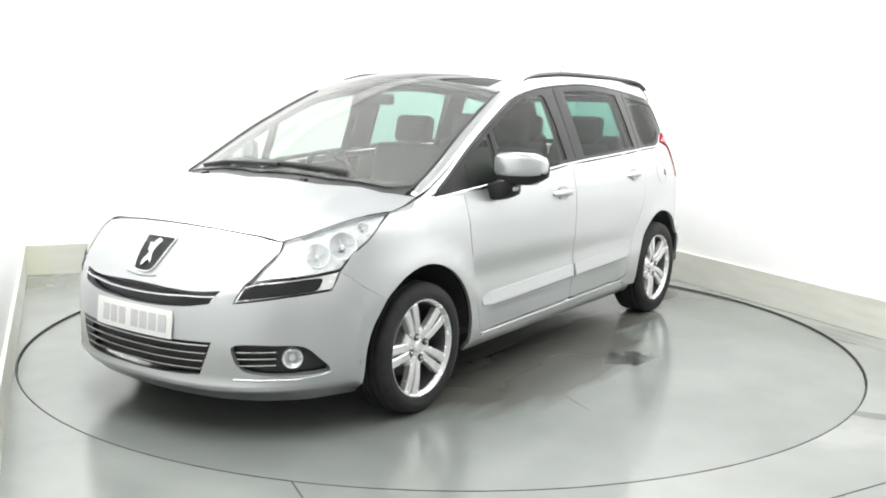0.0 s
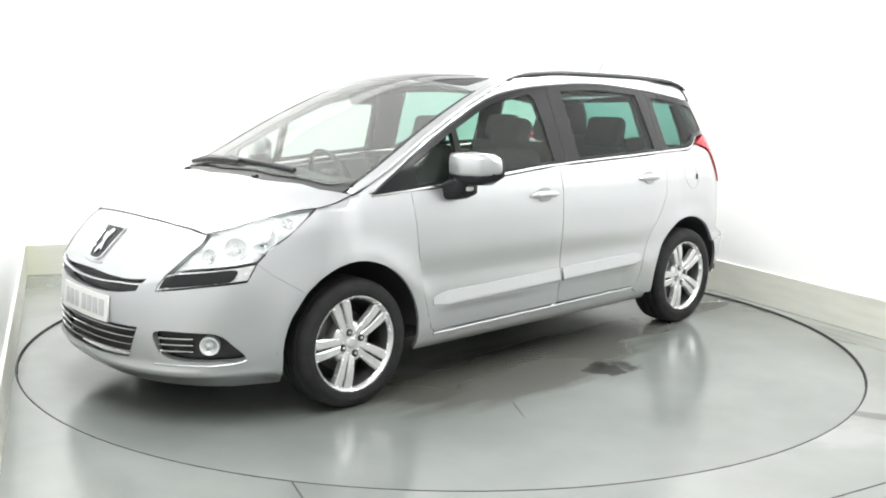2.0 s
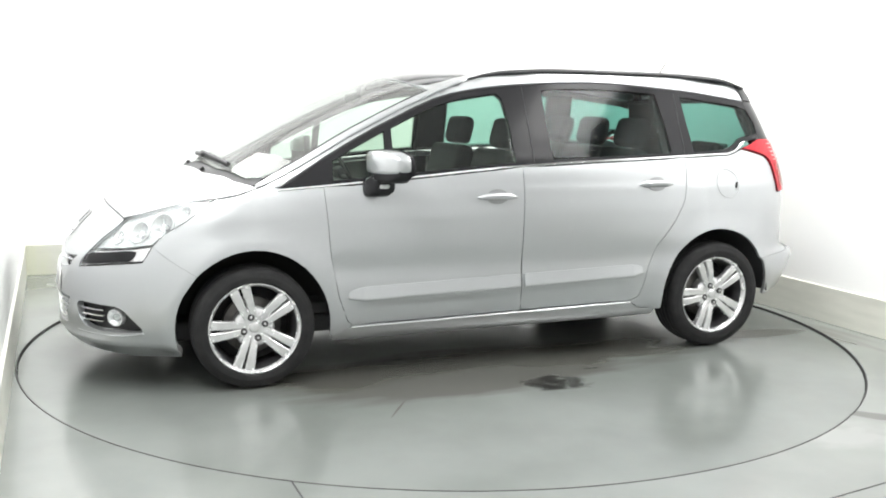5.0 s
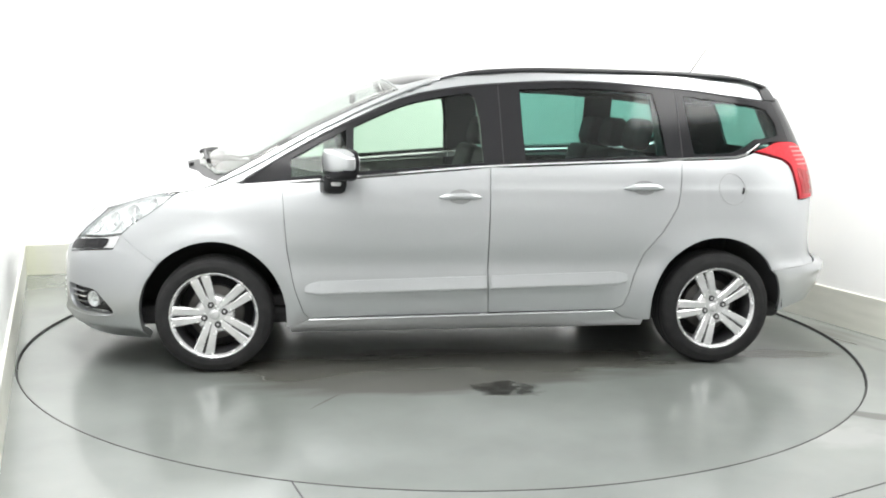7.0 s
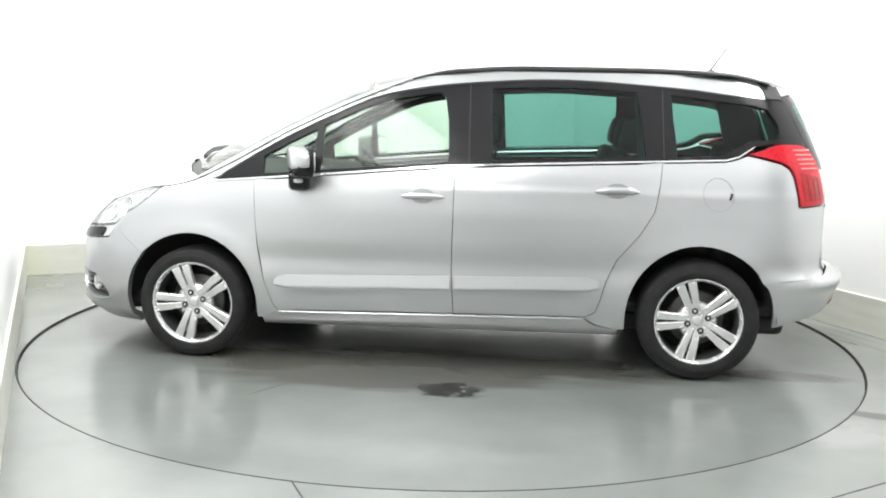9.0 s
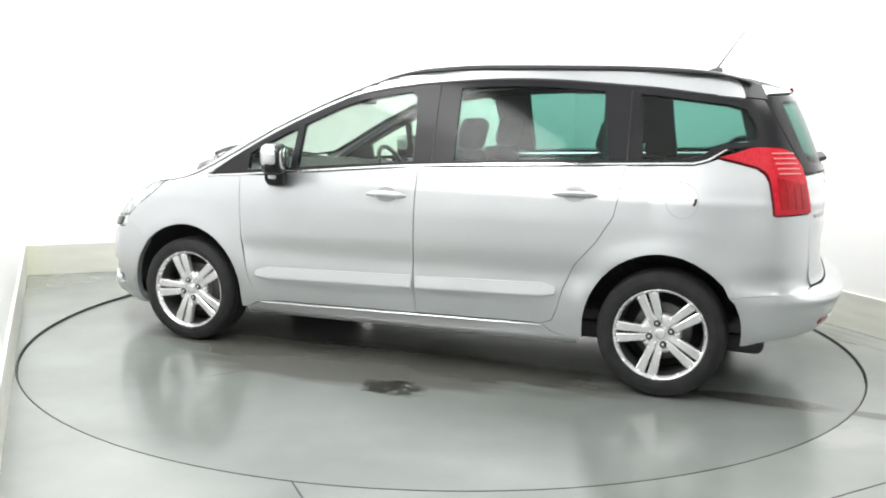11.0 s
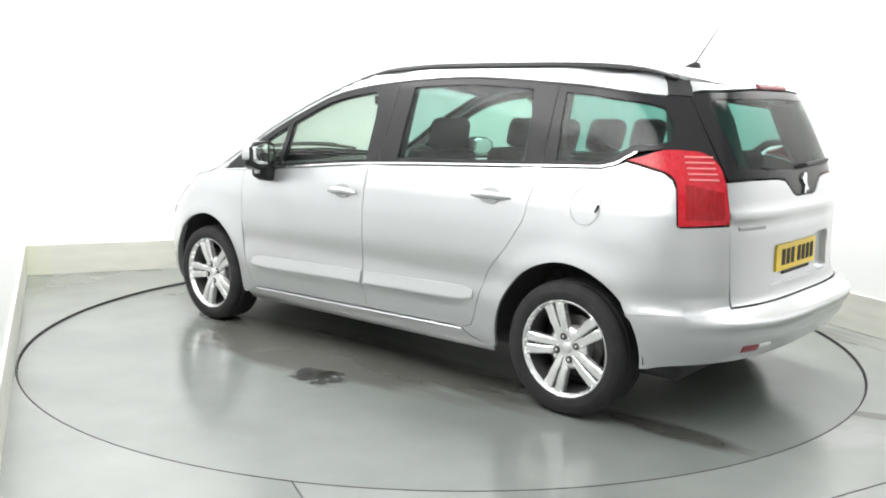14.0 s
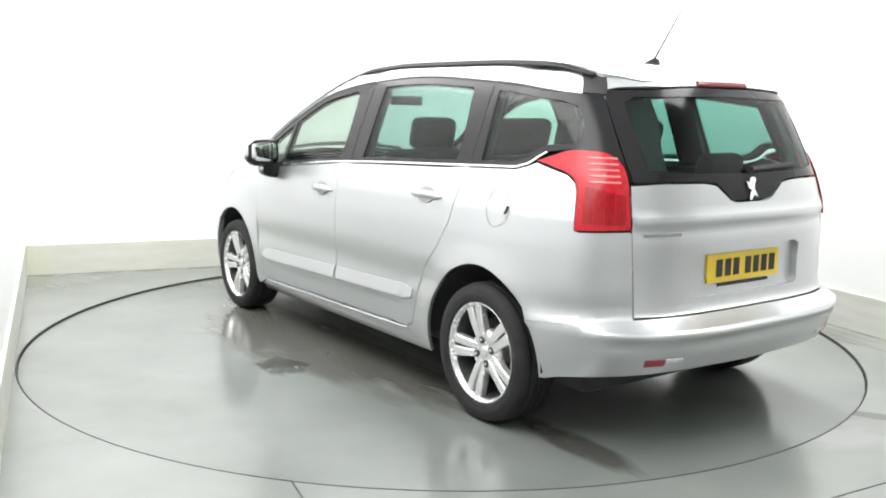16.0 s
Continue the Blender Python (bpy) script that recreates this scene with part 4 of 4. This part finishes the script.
part("filler_notch", bar([(-1.500, 0.930), (-1.508, 0.945), (-1.512, 0.962)], 0.012, 0.003, off=0.004), GAP, car, "", False)
# reflectors in the rear bumper
for k in (0, 1):
    part("bumper_reflector", bar([(-2.115 - 0.075 * i / 6, 0.385) for i in range(7)], 0.034, 0.006, mirror=bool(k)), material("dull_red", (0.30, 0.06, 0.07), 0.3), rear_bumper, "dull red reflector", False)
    part("reversing_lens", bar([(-2.195 - 0.07 * i / 6, 0.390) for i in range(7)], 0.026, 0.006, mirror=bool(k)), HOUSE, rear_bumper, "", False)


GREYBAR = material("grey_bar", (0.52, 0.52, 0.53), 0.5)


def number_plate(centre, half, z0, z1, off, mat, bar_mat, host, label):
    k = half * FAN / 0.87
    p = part("number_plate", patch([(centre - k, z0), (centre + k, z0), (centre + k, z1), (centre - k, z1)], off=off, depth=0.008, cell=0.08), mat, host, label)
    zc, h = (z0 + z1) / 2, 0.036
    for i in range(7):
        c = centre - k * 0.80 + k * 1.6 * (i + (0.45 if i > 3 else 0.0)) / 6.9
        part("plate_bar", patch([(c - 0.021, zc - h), (c + 0.021, zc - h), (c + 0.021, zc + h), (c - 0.021, zc + h)], off=off + 0.0025, depth=0.002, cell=0.08), bar_mat, p, "", False)


number_plate(mid, 0.236, 0.405, 0.522, 0.012, PLATE_W, GREYBAR, front_bumper, "white number plate with plain grey bars")
number_plate(-S_NOSE, 0.26, 0.667, 0.785, -0.020, PLATE_Y, GAP, tailgate, "yellow number plate with plain dark bars")
part("plate_lip", bar([(-S_NOSE - 0.19 + 0.38 * i / 8, 0.656) for i in range(9)], 0.014, 0.004, off=-0.024), GAP, tailgate, "", False)
part("tailgate_name", bar([(-2.10 - 0.16 * i / 8, 0.888) for i in range(9)], 0.016, 0.004), SHADE, tailgate, "small chrome name strip", False)


# emblems: a dark shield with a plain pale shape on it
def emblem(s, z, w, h, shield, host, sgn=1):
    loop = smooth_loop([(s - w / 2, z + h / 2, 1), (s + w / 2, z + h / 2, 1), (s + w * 0.36, z - h * 0.2), (s + w * 0.2, z - h / 2), (s - w * 0.2, z - h / 2), (s - w * 0.36, z - h * 0.2)], 4)
    base = host
    if shield:
        base = part("emblem", patch(loop, off=0.004, depth=0.01, cell=0.03), GLOSS, host, "dark emblem shield")
        part("emblem_edge", bar(loop + loop[:1], 0.008, 0.006, off=0.003), CHROME, base, "", False)
    mark = smooth_loop([(s + a, z + b) for a, b in ((-0.032, 0.042), (0.004, 0.048), (0.026, 0.028), (0.044, 0.034), (0.030, 0.004), (0.010, -0.004), (0.028, -0.028), (0.018, -0.046), (-0.008, -0.026), (-0.036, -0.034), (-0.016, -0.004), (-0.018, 0.020))], 3)
    part("emblem_mark", patch(mark, off=0.010, depth=0.006, cell=0.03), CHROME, base, "pale chrome mark")


emblem(mid, 0.738, 0.225, 0.118, True, front_bumper)
emblem(-S_NOSE, 1.052, 0.10, 0.10, False, rear_surround)
part("emblem_rim", bar([(mid - 0.10 + 0.2 * i / 8, 0.668 - 0.012 * math.sin(math.pi * i / 8)) for i in range(9)], 0.006, 0.005), SHADE, front_bumper, "", False)


# wheels
def wheel(x, sgn, outer):
    k = (outer - 0.216) / (0.302 - 0.216)
    hub = part("wheel", lathe([(0.015, 0.062), (0.045, 0.066), (0.078, 0.066), (0.098, 0.056), (0.102, 0.045), (0.102, 0.0)], 40), ALLOY, car, "silver alloy wheel with five twin spokes")
    part("tyre", lathe([(0.216 + (r - 0.216) * k, o) for r, o in ((0.216, 0.082), (0.227, 0.097), (0.233, 0.104), (0.238, 0.1035), (0.250, 0.1075), (0.266, 0.1065), (0.2675, 0.1050), (0.272, 0.1045), (0.290, 0.096), (0.297, 0.076), (0.3005, 0.058), (0.293, 0.056), (0.293, 0.049), (0.3015, 0.047), (0.302, 0.022), (0.294, 0.020), (0.294, 0.010), (0.302, 0.008), (0.302, -0.008), (0.294, -0.010), (0.294, -0.020), (0.302, -0.022), (0.3015, -0.047), (0.293, -0.049), (0.293, -0.056), (0.3005, -0.058), (0.297, -0.09), (0.280, -0.107), (0.215, -0.10))], 72), RUBBER, hub, "black rubber tyre")
    part("rim", lathe([(0.222, 0.084), (0.2260, 0.093), (0.2225, 0.098), (0.2165, 0.091), (0.206, 0.070)], 72), ALLOY, hub)
    part("barrel", lathe([(0.206, 0.074), (0.198, 0.03), (0.190, -0.08), (0.213, -0.10)], 72), BARREL, hub)
    part("brake_disc", lathe([(0.02, -0.01), (0.140, -0.01), (0.145, -0.015), (0.145, -0.035)], 40), DISC, hub)
    part("wheel_back", lathe([(0.01, -0.055), (0.20, -0.055), (0.20, -0.06)], 32), GAP, hub)
    part("hub_cap", lathe([(0.0005, 0.073), (0.018, 0.0725), (0.024, 0.070), (0.027, 0.064), (0.027, 0.05)], 24), ALLOY, hub)
    for k in range(5):
        for d in (-1, 1):
            a = radians(110 + 72 * k)
            bm = bmesh.new()
            rows = []
            for i in range(9):
                t = i / 8
                r = 0.045 + 0.172 * t
                c = d * (0.0170 + 0.0145 * t)
                w = 0.0155 + 0.0085 * t
                o = 0.066 + 0.007 * math.sin(math.pi * t) + 0.014 * t
                rows.append([bm.verts.new((c + q * w, e, r)) for q, e in ((-1, o - 0.035), (-1, o - 0.005), (-0.72, o), (0.72, o), (1, o - 0.005), (1, o - 0.035))])
            for p, q in zip(rows, rows[1:]):
                for i in range(6):
                    bm.faces.new((p[i], p[(i + 1) % 6], q[(i + 1) % 6], q[i]))
            bm.faces.new(rows[0]), bm.faces.new(rows[-1])
            bmesh.ops.recalc_face_normals(bm, faces=bm.faces)
            part("spoke", bm, ALLOY, hub, "", False).matrix_basis = Matrix.Rotation(a - math.pi / 2, 4, "Y")
    for k in range(4):
        a = radians(108 + 90 * k)
        at = pose(-0.054 * math.cos(a), 0.002, 0.054 * math.sin(a))
        part("bolt_recess", lathe([(0.0005, 0.070), (0.0155, 0.070), (0.017, 0.069), (0.017, 0.05)], 16), GAP, hub).matrix_basis = at
        part("wheel_bolt", lathe([(0.0005, 0.075), (0.006, 0.075), (0.0075, 0.073), (0.0075, 0.06)], 6), ALLOY, hub).matrix_basis = at
    hub.matrix_basis = pose(x, sgn * 0.790, outer + DISC_Z) @ pose(0, 0, 0, 0, 0, 0 if sgn > 0 else 180)


DISC = material("brake_disc", (0.14, 0.135, 0.13), 0.45, 0.7)
for wx, radius in ((WF, 0.302), (-WX - 0.010, 0.313)):
    for sg in (1, -1):
        wheel(wx, sg, radius)


# door mirrors
def mirror(sgn):
    def shell(sections):
        bm = bmesh.new()
        rows = []
        for y, cx, cz, a, b in sections:
            rows.append([bm.verts.new((cx + a * math.copysign(abs(math.cos(t)) ** 0.5, math.cos(t)), sgn * y, cz + b * math.copysign(abs(math.sin(t)) ** 0.45, math.sin(t)))) for t in [2 * math.pi * i / 24 for i in range(24)]])
        for p, q in zip(rows, rows[1:]):
            for i in range(24):
                bm.faces.new((p[i], p[(i + 1) % 24], q[(i + 1) % 24], q[i]))
        bm.faces.new(rows[0]), bm.faces.new(rows[-1])
        bmesh.ops.recalc_face_normals(bm, faces=bm.faces)
        return bm
    host = front_doors[0 if sgn > 0 else 1]
    ob = part("door_mirror", shell([(0.885, MX + 0.035, MZ + 0.012, 0.035, 0.040), (0.90, MX + 0.032, MZ + 0.012, 0.052, 0.056), (0.97, MX + 0.012, MZ + 0.012, 0.062, 0.062), (1.05, MX - 0.020, MZ + 0.010, 0.058, 0.058), (1.095, MX - 0.045, MZ + 0.006, 0.040, 0.042), (1.108, MX - 0.055, MZ + 0.004, 0.018, 0.022)]), PAINT, host, "silver door mirror with black underside")
    part("mirror_base", shell([(0.83, MX + 0.045, MZ - 0.115, 0.05, 0.03), (0.88, MX + 0.035, MZ - 0.116, 0.060, 0.050), (0.93, MX + 0.02, MZ - 0.104, 0.057, 0.056), (0.975, MX + 0.01, MZ - 0.092, 0.050, 0.046)]), GLOSS, ob)
    part("mirror_underside", shell([(0.888, MX + 0.020, MZ - 0.040, 0.055, 0.034), (0.97, MX, MZ - 0.047, 0.066, 0.040), (1.05, MX - 0.030, MZ - 0.046, 0.060, 0.039), (1.10, MX - 0.055, MZ - 0.030, 0.034, 0.022)]), GLOSS, ob)
    part("mirror_rim", shell([(0.89, MX - 0.010, MZ, 0.035, 0.062), (0.97, MX - 0.035, MZ, 0.035, 0.074), (1.05, MX - 0.062, MZ, 0.033, 0.069), (1.10, MX - 0.078, MZ - 0.004, 0.022, 0.045)]), GLOSS, ob)
    part("mirror_glass", shell([(0.905, MX - 0.038, MZ, 0.012, 0.048), (0.97, MX - 0.060, MZ, 0.012, 0.060), (1.05, MX - 0.085, MZ, 0.012, 0.054), (1.085, MX - 0.092, MZ, 0.010, 0.036)]), CHROME, ob)
    part("indicator", shell([(0.95, MX + 0.025, MZ - 0.108, 0.030, 0.010), (0.972, MX + 0.015, MZ - 0.106, 0.028, 0.012), (0.980, MX + 0.010, MZ - 0.104, 0.02, 0.008)]), HOUSE, ob, "pale indicator lens")


MX, MZ = 0.690, 1.085
mirror(1), mirror(-1)

# aerial
ant = part("aerial", lathe([(0.0050, 0.0), (0.0038, 0.16), (0.0026, 0.33), (0.0004, 0.332)], 8), BLACK, car, "thin black roof aerial")
ant.matrix_basis = pose(-1.50, 0.0, 1.600) @ pose(0, 0, 0, 0, -34, 0) @ pose(0, 0, 0, 90)
af = bmesh.new()
rows = [[af.verts.new((x, y * w, z)) for y, z in ((-1, zb), (-0.4, zt), (0.4, zt), (1, zb))] for x, w, zb, zt in ((-1.44, 0.006, 1.575, 1.588), (-1.47, 0.018, 1.573, 1.600), (-1.505, 0.020, 1.571, 1.612), (-1.53, 0.014, 1.569, 1.606), (-1.535, 0.012, 1.569, 1.590))]
for p, q in zip(rows, rows[1:]):
    for i in range(3):
        af.faces.new((p[i], p[i + 1], q[i + 1], q[i]))
af.faces.new(rows[0]), af.faces.new(rows[-1])
bmesh.ops.recalc_face_normals(af, faces=af.faces)
part("aerial_foot", af, BLACK, car)


# wipers
def blade(y0, y1, x0, off, thick, bend=0.22):
    path = [(x0 - bend * y * y, y) for y in [y0 + (y1 - y0) * i / 16 for i in range(17)]]
    return part("wiper", bar(path, thick, 0.016, kind="top", off=off), BLACK, car, "", False)


blade(-0.30, 0.48, 1.438, 0.010, 0.022, 0.26)
blade(-0.29, 0.12, 1.462, 0.018, 0.020, 0.20)
blade(-0.48, -0.28, 1.445, 0.006, 0.014, 0.20)
for y0 in (-0.38, 0.30):
    part("washer_jet", bar([(1.498, y0 + 0.03 * i / 3) for i in range(4)], 0.022, 0.012, kind="top", off=-0.004), BLACK, car, "", False)
part("rear_wiper", bar([(-2.70 - 0.36 * i / 10, 1.13 + 0.012 * i / 10) for i in range(11)], 0.022, 0.03, off=0.004), BLACK, tailgate, "", False)


# cabin
def seat(x, y, wide=0.50, back=0.62, z=0.42, head=True, tilt=14):
    s = part("seat", rounded_box(-0.10, -wide / 2, 0.0, 0.02, wide / 2, back, 0.045, 4), CLOTH, car, "dark grey cloth seat")
    s.matrix_basis = pose(x, y, z) @ pose(0, 0, 0, 0, -tilt, 0)
    c = part("cushion", rounded_box(0.0, -wide / 2, -0.06, 0.48, wide / 2, 0.07, 0.045, 4), CLOTH, s)
    c.matrix_basis = pose(-0.02, 0, 0.02, 0, tilt - 4, 0)
    if head:
        part("headrest", rounded_box(-0.105, -0.14, back + 0.01, -0.005, 0.14, back + 0.19, 0.045, 4), CLOTH, s)
        for yy in (-0.06, 0.06):
            part("headrest_post", rounded_box(-0.062, yy - 0.006, back - 0.02, -0.05, yy + 0.006, back + 0.05, 0.003, 1), CHROME, s)


for yy in (0.36, -0.36):
    seat(0.02, yy, 0.52, 0.72, 0.44)
for yy in (0.46, 0.0, -0.46):
    seat(-0.78, yy, 0.42, 0.68, 0.49)
for yy in (0.32, -0.32):
    seat(-1.45, yy, 0.44, 0.52, 0.50)
part("cabin_floor", rounded_box(-1.85, -0.70, 0.30, 1.2, 0.70, 0.36, 0.02), TRIM, car)
dash = bmesh.new()
rows = []
for i in range(13):
    y = -0.76 + 1.52 * i / 12
    k = 1 - 0.10 * (y / 0.76) ** 2
    hump = 0.03 * math.exp(-((y + 0.36) / 0.16) ** 2)
    rows.append([dash.verts.new((x * k, y, z + (hump if z > 0.95 else 0))) for x, z in ((1.42, 0.70), (1.43, 0.975), (1.10, 0.985), (0.90, 0.99), (0.76, 0.965), (0.70, 0.90), (0.72, 0.78), (0.85, 0.62), (1.0, 0.45))])
for p, q in zip(rows, rows[1:]):
    for i in range(8):
        dash.faces.new((p[i], p[i + 1], q[i + 1], q[i]))
bmesh.ops.recalc_face_normals(dash, faces=dash.faces)
part("dashboard", dash, TRIM, car, "dark grey moulded dashboard")
st = bmesh.new()
ringv = []
for i in range(32):
    a = 2 * math.pi * i / 32
    ringv.append([st.verts.new(((0.185 + 0.015 * math.cos(b)) * math.cos(a), (0.185 + 0.015 * math.cos(b)) * math.sin(a), 0.015 * math.sin(b))) for b in [2 * math.pi * j / 8 for j in range(8)]])
for i in range(32):
    for j in range(8):
        st.faces.new((ringv[i][j], ringv[(i + 1) % 32][j], ringv[(i + 1) % 32][(j + 1) % 8], ringv[i][(j + 1) % 8]))
box(st, -0.17, -0.018, -0.02, 0.17, 0.018, 0.0)
box(st, -0.07, -0.06, -0.03, 0.07, 0.06, 0.02, 0.015)
wheel_ob = part("steering_wheel", st, BLACK, car, "black three-spoke steering wheel")
wheel_ob.matrix_basis = pose(0.56, -0.36, 0.93) @ pose(0, 0, 0, 0, -65, 0) @ pose(0, 0, 0, 0, 0, 90)
part("rear_view_mirror", rounded_box(0.58, -0.12, 1.375, 0.61, 0.12, 1.435, 0.012), BLACK, car)
for xx, ww, z0 in ((-0.19, 0.10, 1.0), (-1.14, 0.10, 1.0)):
    for sg in (0, 1):
        part("pillar_trim", patch([(xx - ww, 1.10), (xx - ww + 0.03, 1.47), (xx + ww + 0.02, 1.47), (xx + ww, 1.10)], off=-0.035, depth=0.02, mirror=bool(sg)), TRIM, car)
for sg in (0, 1):
    part("rear_pillar_trim", patch([(-1.84, 1.10), (-1.80, 1.22), (-1.79, 1.30), (-1.78, 1.44), (-2.17, 1.44), (-2.20, 1.36), (-2.21, 1.22), (-2.25, 1.08)], off=-0.045, depth=0.02, mirror=bool(sg)), TRIM, car)
CARD = varied(material("door_card", (0.16, 0.16, 0.16), 0.75), 18, (0.13, 0.132, 0.13), (0.19, 0.192, 0.19), bump=0.2, bump_scale=400)
for d, a, b in ((front_doors, 0.86, -0.06), (rear_doors, -0.16, -0.96)):
    for k, door in enumerate(d):
        card = part("door_card", patch([(a, 0.42), (a, belt(a) - 0.015)] + run(a - 0.1, b + 0.1, 5, belt, -0.008) + [(b, belt(b) - 0.015), (b, 0.42)], off=-0.085, depth=0.03, mirror=bool(k), cell=0.12), CARD, door, "grey moulded inner door card")
        part("arm_rest", bar(run(a - 0.18, b + 0.12, 8, lambda x: 0.80), 0.06, -0.05, off=-0.09, mirror=bool(k)), TRIM, card, "", False)
lin = [(0.33, 0.0), (0.31, 0.5), (0.25, 0.585), (-0.6, 0.60), (-1.4, 0.58), (-1.75, 0.50), (-1.80, 0.0)]
panels("headlining", lin + [(x, -y) for x, y in reversed(lin[1:-1])], HEADLINER, kind="top", both=False, off=-0.05, depth=0.0, cell=0.1)


# ---- what moves ----
YAW = [(0.0, 234.71), (0.5, 232.86), (1.0, 229.9), (1.5, 226.57), (2.0, 222.86), (2.5, 219.3), (3.0, 215.6), (3.5, 212.05), (4.0, 208.48), (6.5, 190.86),
       (7.0, 187.45), (7.5, 184.18), (8.0, 180.8), (8.5, 177.3), (9.0, 173.83), (11.5, 156.4), (12.0, 152.97), (12.5, 149.58), (13.0, 146.15),
       (13.5, 142.76), (14.0, 139.35), (14.5, 135.97), (15.0, 132.5), (15.5, 129.1), (16.0, 125.52)]


def motions():
    walk(turntable, [(t, pose(0, 0, 0, 0, 0, a)) for t, a in YAW])
    walk(car, [(t, pose(0, 0, 0, 0, 0, a) @ pose(-0.037, -0.080, 0)) for t, a in YAW])


motions()
